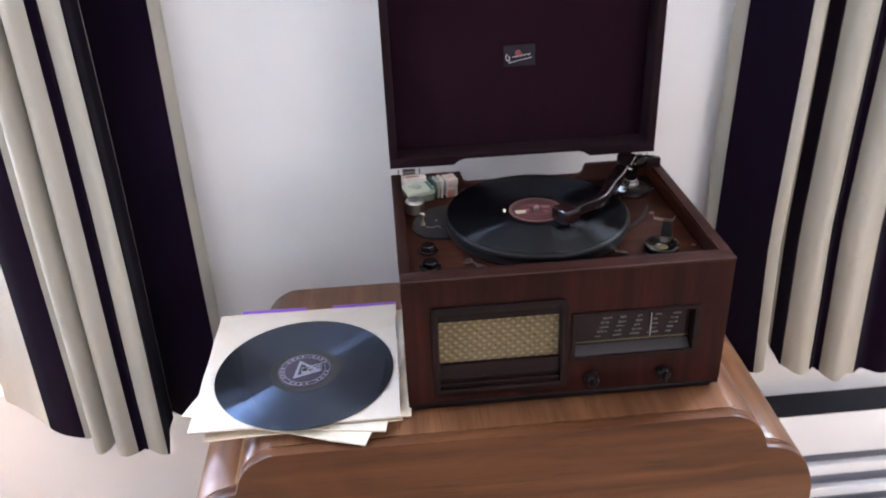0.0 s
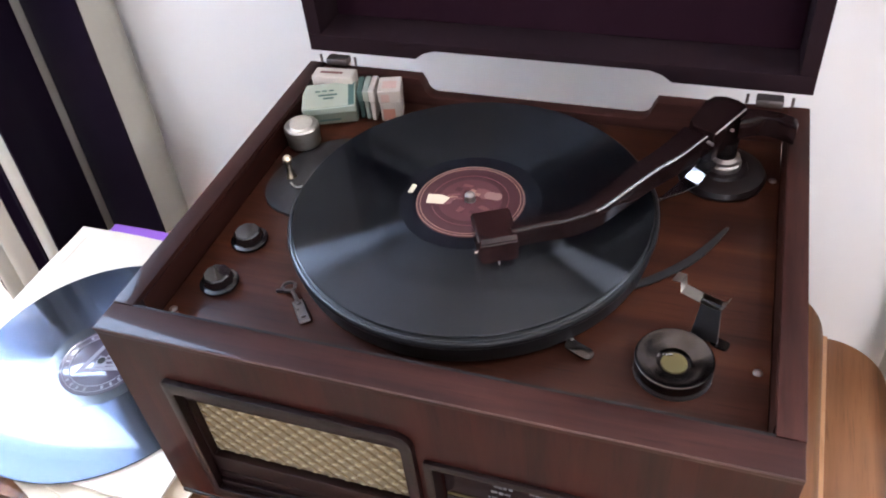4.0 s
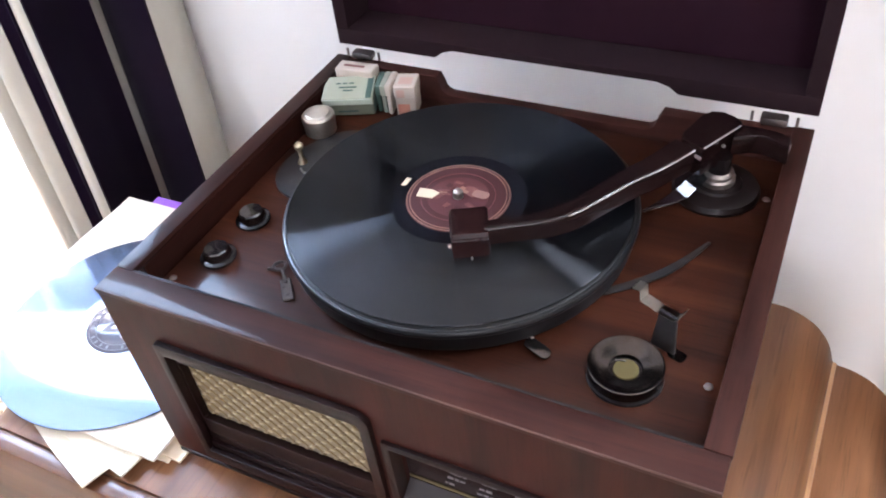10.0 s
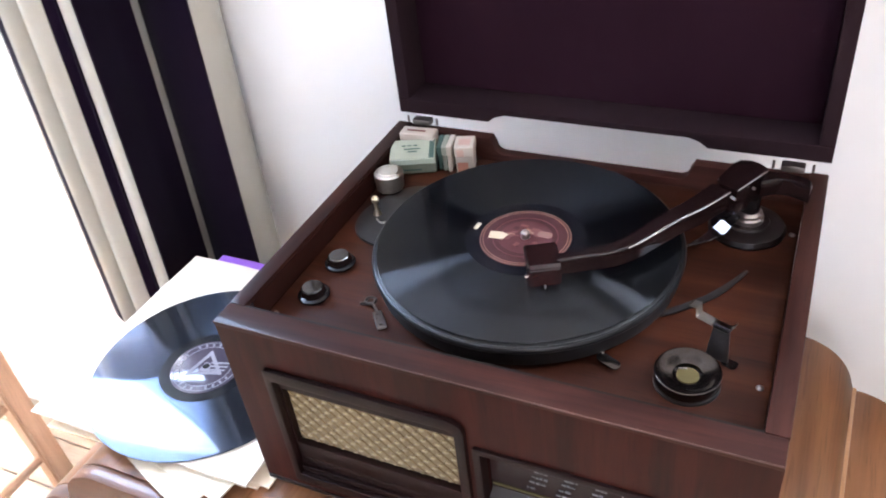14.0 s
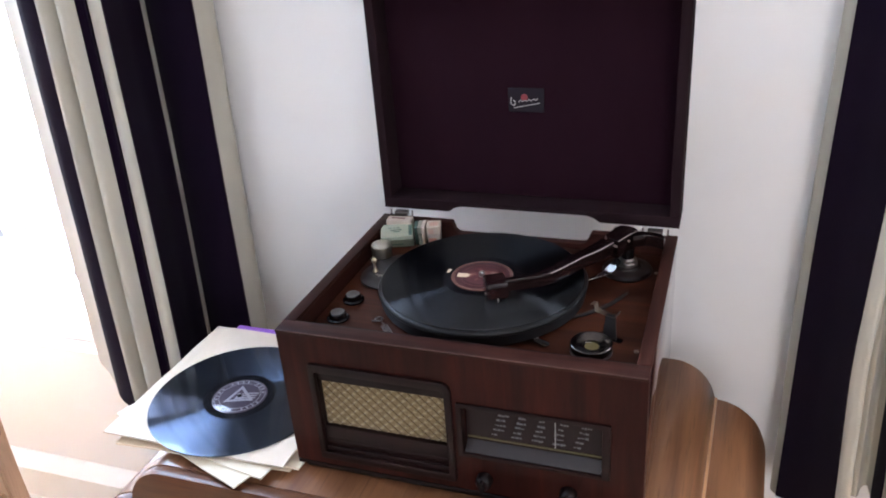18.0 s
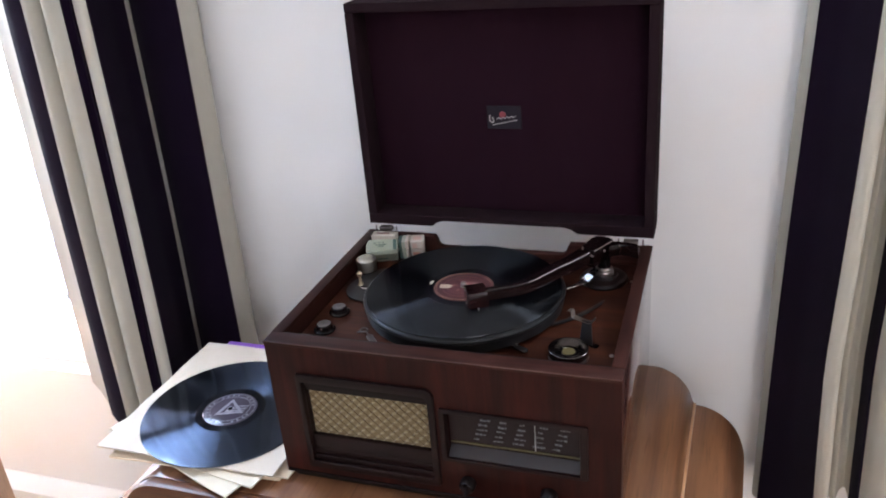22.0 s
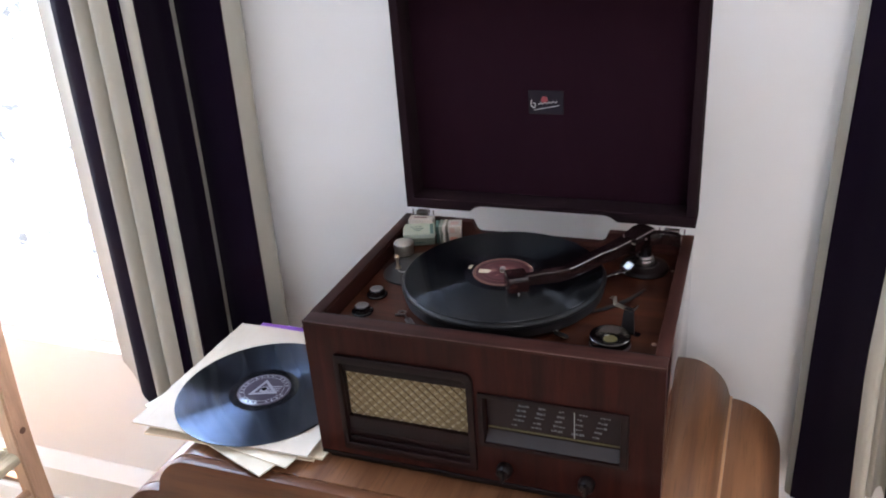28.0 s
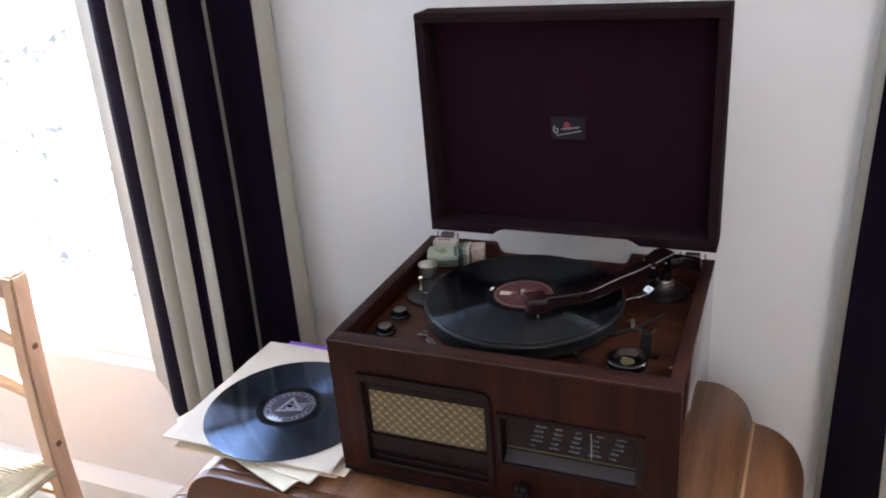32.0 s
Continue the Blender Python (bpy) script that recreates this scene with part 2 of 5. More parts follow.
def bakelite(name, colour, rough=0.16, spec=0.3):
    m = mat(name, colour, rough, coat=0.04, coat_rough=0.06, spec=spec)
    v = coords(m)
    link(m, mix(m, colour, tuple(2.0 * q for q in colour), ramp(m, noise_tex(m, v, 120, 5, 0.7), [(0.5, (0, 0, 0)), (0.8, (1, 1, 1))])), bsdf(m).inputs["Base Color"])
    rough_from(m, noise_tex(m, v, 60, 4), 0.85 * rough, 1.2 * rough)
    return m


BAKELITE = bakelite("black_bakelite", (0.006, 0.0045, 0.0045), 0.17)
BAKELITE_BROWN = bakelite("brown_bakelite", (0.0085, 0.0037, 0.0034), 0.13, 0.30)
# pale colour that paints the highlight on the tone arm's ridge
RIDGE_GLINT = mat("bright_ridge_glint", (0.42, 0.38, 0.37), 0.25, metal=0.35)
BAKELITE_WORN = bakelite("polished_worn_bakelite", (0.008, 0.005, 0.005), 0.10, 0.65)
BAKELITE_RED = bakelite("maroon_bakelite", (0.0130, 0.0044, 0.0041), 0.16, 0.30)
BAKELITE_DULL = bakelite("dull_brown_bakelite", (0.008, 0.0042, 0.0038), 0.34, 0.2)
BLACK_ENAMEL = bakelite("black_enamel", (0.015, 0.013, 0.013), 0.36)
PLATTER_GREY = mat("grey_enamel", (0.0075, 0.0068, 0.0070), 0.34, spec=0.24)


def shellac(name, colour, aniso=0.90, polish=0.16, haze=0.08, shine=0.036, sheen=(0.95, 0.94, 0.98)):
    """Grooved record: the grooves stretch each light into a band from the centre outwards, under a thin polished gloss.
    sheen: tint of the bands, which can carry a sky colour.
    """
    m = mat(name, colour, 0.5, spec=0.0)
    b = bsdf(m)
    v = nd(m, "ShaderNodeTexCoord")
    flat, length = nd(m, "ShaderNodeVectorMath"), nd(m, "ShaderNodeVectorMath")
    flat.operation, length.operation = "MULTIPLY", "LENGTH"
    flat.inputs[1].default_value = (1, 1, 0)
    link(m, v.outputs["Object"], flat.inputs[0])
    link(m, flat.outputs["Vector"], length.inputs[0])
    rings = nd(m, "ShaderNodeTexNoise", Scale=700.0, Detail=2.0)
    rings.noise_dimensions = "1D"
    link(m, length.outputs["Value"], rings.inputs["W"])
    dust = noise_tex(m, v.outputs["Object"], 260, 3)
    link(m, mix(m, colour, (0.06, 0.06, 0.065), ramp(m, dust, [(0.72, (0, 0, 0)), (0.84, (0.2, 0.2, 0.2))])), b.inputs["Base Color"])
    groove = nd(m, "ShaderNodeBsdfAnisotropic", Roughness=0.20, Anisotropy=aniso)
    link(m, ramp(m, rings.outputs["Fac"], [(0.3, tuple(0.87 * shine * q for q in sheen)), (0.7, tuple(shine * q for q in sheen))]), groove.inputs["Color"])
    t = nd(m, "ShaderNodeTangent")
    t.direction_type, t.axis = "RADIAL", "Z"
    link(m, t.outputs["Tangent"], groove.inputs["Tangent"])
    both = nd(m, "ShaderNodeAddShader")
    link(m, b.outputs["BSDF"], both.inputs[0])
    link(m, groove.outputs["BSDF"], both.inputs[1])
    gloss = nd(m, "ShaderNodeBsdfAnisotropic", Roughness=haze)
    gloss.inputs["Color"].default_value = (0.8, 0.8, 0.8, 1)
    fres = nd(m, "ShaderNodeFresnel", IOR=1.45)
    over = nd(m, "ShaderNodeMixShader")
    thin = nd(m, "ShaderNodeMath")
    thin.operation, thin.inputs[1].default_value = "MULTIPLY", polish
    link(m, fres.outputs["Fac"], thin.inputs[0])
    link(m, thin.outputs["Value"], over.inputs[0])
    link(m, both.outputs["Shader"], over.inputs[1])
    link(m, gloss.outputs["BSDF"], over.inputs[2])
    link(m, over.outputs["Shader"], m.node_tree.nodes["Material Output"].inputs["Surface"])
    return m


SHELLAC = shellac("black_shellac", (0.0022, 0.0022, 0.0026))
# blue of the reflected sky is put into this record's groove colour
SHELLAC_SKY_TINT = shellac("polished_black_shellac_sky_tint", (0.0022, 0.0022, 0.0026), aniso=0.88, polish=0.44, haze=0.045, shine=0.100, sheen=(0.56, 0.70, 1.0))
RUNOUT = mat("smooth_shellac", (0.008, 0.008, 0.010), 0.12, coat=0.2)
LABEL_RED = paper("maroon_label", (0.050, 0.0118, 0.0130))
LABEL_PINK = paper("faded_pink_print", (0.135, 0.047, 0.044))
LABEL_ROSE = paper("rosy_print", (0.074, 0.020, 0.021))
LABEL_PALE = paper("pale_worn_print", (0.20, 0.105, 0.085))
LABEL_GOLD = paper("pale_gold_print", (0.24, 0.125, 0.09))
LABEL_WHITE = paper("white_sticker", (0.50, 0.40, 0.28))
LABEL_PLUM = paper("plum_label", (0.030, 0.018, 0.032))
bsdf(LABEL_PLUM).inputs["Coat Weight"].default_value, bsdf(LABEL_PLUM).inputs["Coat Roughness"].default_value = 0.6, 0.12
LABEL_SILVER = paper("silver_print", (0.19, 0.175, 0.20))
GRILLE_BASE = cloth("grille_cloth", (0.205, 0.142, 0.070), 1500, 0.2, 0.6)
GRILLE_KNOT = cloth("grille_knot", (0.33, 0.255, 0.145), 1500, 0.3, 0.8)
GRILLE_GOLD = cloth("grille_gold_thread", (0.22, 0.155, 0.08), 1500, 0.3, 0.8)
DIAL = mat("dial_glass", (0.020, 0.0115, 0.011), 0.12, spec=0.16)
DIAL_PRINT = paper("dial_print", (0.13, 0.13, 0.14))
DIAL_OLIVE = mat("dial_olive_strip", (0.075, 0.058, 0.020), 0.4)
DIAL_LEDGE = painted("dial_ledge_paint", (0.024, 0.0165, 0.016), 0.4, 0.05)
NEEDLE_YELLOW = paper("yellow_needle_disc", (0.060, 0.043, 0.012))
BADGE_NAVY = mat("badge_enamel", (0.015, 0.0105, 0.0155), 0.5, spec=0.15)
PRINT_WHITE = mat("badge_white", (0.42, 0.40, 0.38), 0.4)
PRINT_RED = mat("badge_red", (0.30, 0.04, 0.045), 0.4)
GLASS = mat("window_glass", (0.95, 0.97, 1.0), 0.02)
bsdf(GLASS).inputs["Transmission Weight"].default_value = 1.0

# bright garden and sky seen through the window: it gives off light
BACKDROP = bpy.data.materials.new("bright_garden")
BACKDROP.use_nodes = True
BACKDROP.node_tree.nodes.remove(bsdf(BACKDROP))
_e = nd(BACKDROP, "ShaderNodeEmission", Strength=2.4)
_leaf = ramp(BACKDROP, noise_tex(BACKDROP, coords(BACKDROP), 15.0, 5, 0.72, 0.6), [(0.39, (1, 1, 1)), (0.45, (0, 0, 0))])
_tree = ramp(BACKDROP, noise_tex(BACKDROP, coords(BACKDROP), 2.6, 7, 0.62, 0.5), [(0.47, (0.36, 0.52, 0.82)), (0.50, (1.9, 2.0, 2.1))])
link(BACKDROP, mix(BACKDROP, _tree, (0.072, 0.082, 0.090), _leaf), _e.inputs["Color"])
link(BACKDROP, _e.outputs["Emission"], BACKDROP.node_tree.nodes["Material Output"].inputs["Surface"])

# ---- mesh helpers: shapes are written in world metres ----
def base_of(ob):
    p = ob.matrix_basis.translation.copy()
    while ob.parent:
        ob = ob.parent
        p += ob.matrix_basis.translation
    return p


def finish(name, bm, material, at=(0, 0, 0), sharp=35):
    bmesh.ops.recalc_face_normals(bm, faces=bm.faces)
    lim = radians(sharp)
    for e in bm.edges:
        e.smooth = len(e.link_faces) == 2 and e.calc_face_angle(4.0) < lim
    for fc in bm.faces:
        fc.smooth = True
    bmesh.ops.translate(bm, verts=bm.verts, vec=-Vector(at))
    me = bpy.data.meshes.new(name)
    bm.to_mesh(me)
    bm.free()
    for m in material if isinstance(material, (list, tuple)) else (material,):
        me.materials.append(m)
    return me


def part(name, bm, material, parent, label="", sharp=35):
    """A bmesh, in world metres, as one mesh object under a thing or a part."""
    ob = new(name, finish(name, bm, material, base_of(parent), sharp))
    ob.parent = parent
    return tagged(ob, label) if label else ob


def thing(name, at, label, category, group="", kind=""):
    ob = new(name)
    ob.empty_display_size = 0.05
    ob.matrix_basis = Matrix.Translation(at)
    return tagged(ob, label, category, group, kind)


def solid(name, bm, material, label, category="", group="", kind="", at=(0, 0, 0), sharp=35):
    ob = new(name, finish(name, bm, material, at, sharp))
    ob.matrix_basis = Matrix.Translation(at)
    return tagged(ob, label, category, group, kind)


def block(x0, x1, y0, y1, z0, z1, bevel=0.0, seg=2, m=None, bm=None):
    own = bmesh.new()
    bmesh.ops.create_cube(own, size=1)
    for v in own.verts:
        v.co = ((x0 + x1) / 2 + v.co.x * (x1 - x0), (y0 + y1) / 2 + v.co.y * (y1 - y0), (z0 + z1) / 2 + v.co.z * (z1 - z0))
    if bevel:
        bmesh.ops.bevel(own, geom=own.edges[:], offset=bevel, segments=seg, profile=0.6, affect="EDGES")
    if m:
        bmesh.ops.transform(own, matrix=m, verts=own.verts)
    if bm is None:
        return own
    return add(bm, own)


def add(bm, other):
    me = bpy.data.meshes.new("tmp")
    other.to_mesh(me)
    other.free()
    bm.from_mesh(me)
    bpy.data.meshes.remove(me)
    return bm


def lathe(profile, centre, seg=48, m=None):
    """Turns rows of (radius, height) about the upright line through the centre."""
    bm = bmesh.new()
    rings = []
    for r, z in profile:
        if r < 1e-6:
            rings.append([bm.verts.new((0, 0, z))])
        else:
            rings.append([bm.verts.new((r * math.cos(2 * math.pi * k / seg), r * math.sin(2 * math.pi * k / seg), z)) for k in range(seg)])
    for a, b in zip(rings, rings[1:]):
        for k in range(seg):
            j = (k + 1) % seg
            if len(a) == 1 and len(b) > 1:
                bm.faces.new((a[0], b[j], b[k]))
            elif len(b) == 1 and len(a) > 1:
                bm.faces.new((a[k], a[j], b[0]))
            elif len(a) > 1:
                bm.faces.new((a[k], a[j], b[j], b[k]))
    bmesh.ops.transform(bm, matrix=Matrix.Translation(centre) @ (m or Matrix()), verts=bm.verts)
    return bm


def tube(points, radius, seg=12, flat=1.0, bm=None):
    """A round or flattened bar along points; radius: one, or one per point."""
    bm = bm or bmesh.new()
    pts = [Vector(p) for p in points]
    rad = radius if isinstance(radius, (list, tuple)) else [radius] * len(pts)
    rings = []
    for i, p in enumerate(pts):
        d = (pts[min(i + 1, len(pts) - 1)] - pts[max(i - 1, 0)]).normalized()
        side = d.cross(Vector((0, 0, 1)))
        side = side.normalized() if side.length > 1e-4 else Vector((1, 0, 0))
        up = side.cross(d)
        rings.append([bm.verts.new(p + rad[i] * (math.cos(2 * math.pi * k / seg) * side + flat * math.sin(2 * math.pi * k / seg) * up)) for k in range(seg)])
    for a, b in zip(rings, rings[1:]):
        for k in range(seg):
            j = (k + 1) % seg
            bm.faces.new((a[k], a[j], b[j], b[k]))
    bm.faces.new(rings[0])
    bm.faces.new(rings[-1][::-1])
    return bm


def curve(points, n=6):
    """A smooth line through points."""
    p = [Vector(q) for q in points]
    out = []
    for i in range(len(p) - 1):
        a, b, c, d = p[max(i - 1, 0)], p[i], p[i + 1], p[min(i + 2, len(p) - 1)]
        for k in range(n):
            t = k / n
            out.append(0.5 * (2 * b + (c - a) * t + (2 * a - 5 * b + 4 * c - d) * t * t + (3 * b - a - 3 * c + d) * t**3))
    return out + [p[-1]]


def prism(outline, lo, hi, axis="y", bevel=0.0, m=None):
    """A flat outline, given as pairs, made solid between lo and hi along the axis."""
    bm = bmesh.new()
    put = {"x": lambda a, b, h: (h, a, b), "y": lambda a, b, h: (a, h, b), "z": lambda a, b, h: (a, b, h)}[axis]
    low = [bm.verts.new(put(a, b, lo)) for a, b in outline]
    top = [bm.verts.new(put(a, b, hi)) for a, b in outline]
    n = len(outline)
    ends = [bm.faces.new(low), bm.faces.new(top[::-1])]
    for k in range(n):
        bm.faces.new((low[k], top[k], top[(k + 1) % n], low[(k + 1) % n]))
    if bevel:
        bmesh.ops.recalc_face_normals(bm, faces=bm.faces)
        bmesh.ops.bevel(bm, geom=[e for fc in ends for e in fc.edges], offset=bevel, segments=2, profile=0.6, affect="EDGES")
    if m:
        bmesh.ops.transform(bm, matrix=m, verts=bm.verts)
    return bm


def rounded(a0, a1, b0, b1, r, n=6):
    """Corner-rounded rectangle; r: one radius or four (from the low-low corner, turning left)."""
    rs = r if isinstance(r, (list, tuple)) else [r] * 4
    out = []
    for (ca, cb, s), q in zip(((a0, b0, 180), (a1, b0, 270), (a1, b1, 0), (a0, b1, 90)), rs):
        ca += q if ca == a0 else -q
        cb += q if cb == b0 else -q
        for k in range(n + 1):
            t = radians(s + 90 * k / n)
            out.append((ca + q * math.cos(t), cb + q * math.sin(t)))
    return out


def frame_of(outer, inner, lo, hi, axis="y", bevel=0.0):
    """A ring between two outlines of equal count, made solid along the axis."""
    bm = bmesh.new()
    put = {"x": lambda a, b, h: (h, a, b), "y": lambda a, b, h: (a, h, b), "z": lambda a, b, h: (a, b, h)}[axis]
    loops = [[bm.verts.new(put(a, b, h)) for a, b in line] for line, h in ((outer, lo), (outer, hi), (inner, hi), (inner, lo))]
    n = len(outer)
    for q in range(4):
        a, b = loops[q], loops[(q + 1) % 4]
        for k in range(n):
            bm.faces.new((a[k], a[(k + 1) % n], b[(k + 1) % n], b[k]))
    if bevel:
        bmesh.ops.recalc_face_normals(bm, faces=bm.faces)
        edges = [e for e in bm.edges if e.calc_face_angle(0) > radians(60)]
        bmesh.ops.bevel(bm, geom=edges, offset=bevel, segments=2, profile=0.6, affect="EDGES")
    return bm


def plate(a0, a1, b0, b1, lo, hi, holes=(), axis="y"):
    """A wall with rectangular holes (a0, a1, b0, b1) through it."""
    A = sorted({a0, a1, *(v for h in holes for v in h[:2])})
    B = sorted({b0, b1, *(v for h in holes for v in h[2:])})
    put = {"x": lambda a, b, h: (h, a, b), "y": lambda a, b, h: (a, h, b), "z": lambda a, b, h: (a, b, h)}[axis]
    bm, made = bmesh.new(), {}

    def v(i, j, k):
        if (i, j, k) not in made:
            made[i, j, k] = bm.verts.new(put(A[i], B[j], (lo, hi)[k]))
        return made[i, j, k]

    def full(i, j):
        if not (0 <= i < len(A) - 1 and 0 <= j < len(B) - 1):
            return False
        a, b = (A[i] + A[i + 1]) / 2, (B[j] + B[j + 1]) / 2
        return not any(h[0] < a < h[1] and h[2] < b < h[3] for h in holes)

    for i in range(len(A) - 1):
        for j in range(len(B) - 1):
            if full(i, j):
                for k in (0, 1):
                    bm.faces.new((v(i, j, k), v(i + 1, j, k), v(i + 1, j + 1, k), v(i, j + 1, k)))
                for di, dj, p, q in ((-1, 0, (i, j), (i, j + 1)), (1, 0, (i + 1, j), (i + 1, j + 1)), (0, -1, (i, j), (i + 1, j)), (0, 1, (i, j + 1), (i + 1, j + 1))):
                    if not full(i + di, j + dj):
                        bm.faces.new((v(*p, 0), v(*q, 0), v(*q, 1), v(*p, 1)))
    return bm

# ---- the room ----
WY, X0, X1, YB, ZC = 0.53, -2.6, 2.6, -2.9, 2.72
WIN_L, WIN_R, WIN_B = (-2.3, -0.86, 0.545, 2.46), (0.80, 1.70, 1.40, 2.40), (0.95, 2.25, 0.95, 2.25)
solid("wall_north", plate(X0, X1, 0, ZC, WY, WY + 0.14, (WIN_L, WIN_R)), WALL, "off-white painted wall between two windows", "wall", kind="structure")
solid("wall_south", plate(X0, X1, 0, ZC, YB - 0.14, YB, (WIN_B,)), WALL_LOW_BOUNCE, "unseen wall with one window, toned beige-grey to cut bounced light", "wall", kind="structure")
solid("wall_west", block(X0 - 0.12, X0, YB - 0.14, WY + 0.14, 0, ZC), WALL_LOW_BOUNCE, "plain unseen wall, toned beige-grey to cut bounced light", "wall", kind="structure")
solid("wall_east", block(X1, X1 + 0.12, YB - 0.14, WY + 0.14, 0, ZC), WALL_LOW_BOUNCE, "plain unseen wall, toned beige-grey to cut bounced light", "wall", kind="structure")
solid("ceiling", block(X0 - 0.12, X1 + 0.12, YB - 0.14, WY + 0.14, ZC, ZC + 0.1), CEILING, "plain white ceiling", "ceiling", kind="structure")


def window(name, x0, x1, z0, z1, y0, y1, sill_y):
    """A white timber window in its opening: frame, two sashes with a pane each, and a sill."""
    w = thing(name, ((x0 + x1) / 2, (y0 + y1) / 2, z0), "white painted timber window letting in bright daylight", "window", kind="structure")
    ym = (y0 + y1) / 2
    part("window_frame", frame_of(rounded(x0, x1, z0, z1, 0.001, 1), rounded(x0 + 0.05, x1 - 0.05, z0 + 0.03, z1 - 0.05, 0.001, 1), ym - 0.03, ym + 0.03, bevel=0.004), WHITE_GLOSS, w)
    xm = (x0 + x1) / 2
    part("mullion", block(xm - 0.025, xm + 0.025, ym - 0.028, ym + 0.028, z0 + 0.03, z1 - 0.05, 0.004), WHITE_GLOSS, w)
    for a, b in ((x0 + 0.05, xm - 0.025), (xm + 0.025, x1 - 0.05)):
        pane = part("pane", block(a, b, ym - 0.003, ym + 0.003, z0 + 0.03, z1 - 0.05), GLASS, w)
        pane.visible_shadow = False
    if sill_y is not None:
        part("window_sill", block(x0 - 0.0, x1 + 0.0, min(sill_y, ym - 0.03), max(sill_y, ym - 0.03), z0 - 0.001, z0 + 0.022, 0.006), WHITE_GLOSS, w)
    return w


window("window_1", *WIN_L, WY, WY + 0.14, None)
window("window_2", *WIN_R, WY, WY + 0.14, WY - 0.02)
solid("backdrop", block(-3.3, -0.1, 0.95, 0.97, -0.2, 1.78), BACKDROP, "bright hazy garden and sky outside the window", "backdrop", kind="structure")

# skirting: a tall board with a moulded top and a rounded bead along the floor
SKIRT = [(WY, 0.004), (WY - 0.045, 0.004), (WY - 0.043, 0.045), (WY - 0.034, 0.062), (WY - 0.026, 0.066), (WY - 0.026, 0.150), (WY - 0.034, 0.156),
         (WY - 0.034, 0.168), (WY - 0.026, 0.178), (WY - 0.016, 0.190), (WY - 0.006, 0.198), (WY, 0.199)]
for a, b in ((X0, 0.66), (1.46, X1)):
    solid("baseboard", prism(SKIRT, a, b, "x"), WHITE_GLOSS, "tall white moulded skirting board along the wall", "skirting", kind="structure")


# ---- curtains: striped cloth hung in folds, one part for each stripe ----
def curtain(name, folds, hem, flare, top, lean, label, seed):
    """lean: how far it slants along x and y per metre of height; hem: (x, height) points of the lower edge; flare: how far it swings out along x near the hem; folds: stripes of (dark or not, points of the plan from its start to its end)."""
    c = thing(name, (folds[0][1][0][0], folds[0][1][0][1], hem[0][1]), label, "curtain", "pair of curtains")
    rows = 36
    hx, hz = zip(*sorted(hem))
    for dark, line in folds:
        pts = curve([(x, y, 0) for x, y in line], 5)
        bm = bmesh.new()
        grid = []
        for i, p in enumerate(pts):
            col = []
            for r in range(rows + 1):
                h = r / rows
                low = float(np.interp(p.x, hx, hz))
                z = low + (top - low) * h
                key = p.x * 9
                sway = 0.004 * math.sin(2.1 * z + key) * (0.3 + 0.7 * h) + 0.0012 * math.sin(7 * z + 3 * key)
                out = 0.004 * math.sin(1.7 * z + 1.3 * key + 1) * (0.2 + 0.8 * h)
                dz = 0.005 * math.sin(11 * p.x + seed) * (1 - h) ** 8
                sway += flare * max(0.0, 0.86 - z) * min(1.0, abs(p.x - folds[0][1][-1][0]) / 0.06)
                col.append(bm.verts.new((p.x + sway + lean[0] * (z - 1), min(p.y + out + lean[1] * (z - 1), WY - 0.006), z + dz)))
            grid.append(col)
        for a, b in zip(grid, grid[1:]):
            for r in range(rows):
                bm.faces.new((a[r], b[r], b[r + 1], a[r + 1]))
        bmesh.ops.recalc_face_normals(bm, faces=bm.faces)
        bmesh.ops.solidify(bm, geom=bm.faces[:], thickness=0.003)
        part("stripe", bm, VELVET if dark else LINEN, c, "dark purple-black velvet stripe" if dark else "beige linen stripe", 60)
    return c


L_FOLDS = [
    (False, [(-0.586, 0.522), (-0.564, 0.499), (-0.548, 0.470), (-0.560, 0.438)]),
    (True, [(-0.560, 0.438), (-0.598, 0.438), (-0.640, 0.446), (-0.676, 0.463)]),
    (False, [(-0.676, 0.463), (-0.669, 0.452), (-0.664, 0.436)]),
    (True, [(-0.664, 0.436), (-0.664, 0.402), (-0.658, 0.372), (-0.651, 0.336)]),
    (False, [(-0.651, 0.336), (-0.664, 0.334), (-0.687, 0.346)]),
    (True, [(-0.687, 0.346), (-0.694, 0.347), (-0.703, 0.336)]),
    (False, [(-0.703, 0.336), (-0.720, 0.324), (-0.733, 0.332), (-0.741, 0.362), (-0.748, 0.366), (-0.755, 0.338), (-0.766, 0.326), (-0.776, 0.340), (-0.784, 0.368), (-0.801, 0.364)]),
    (True, [(-0.801, 0.364), (-0.822, 0.366), (-0.845, 0.373), (-0.866, 0.386)]),
    (False, [(-0.866, 0.386), (-0.893, 0.411), (-0.930, 0.436), (-0.966, 0.454)]),
]
curtain("curtain", L_FOLDS, ((-0.586, 0.518), (-0.966, 0.601)), 0.0, 2.50, (0.004, 0.030), "dark velvet and beige striped curtain hanging beside the window", 3)
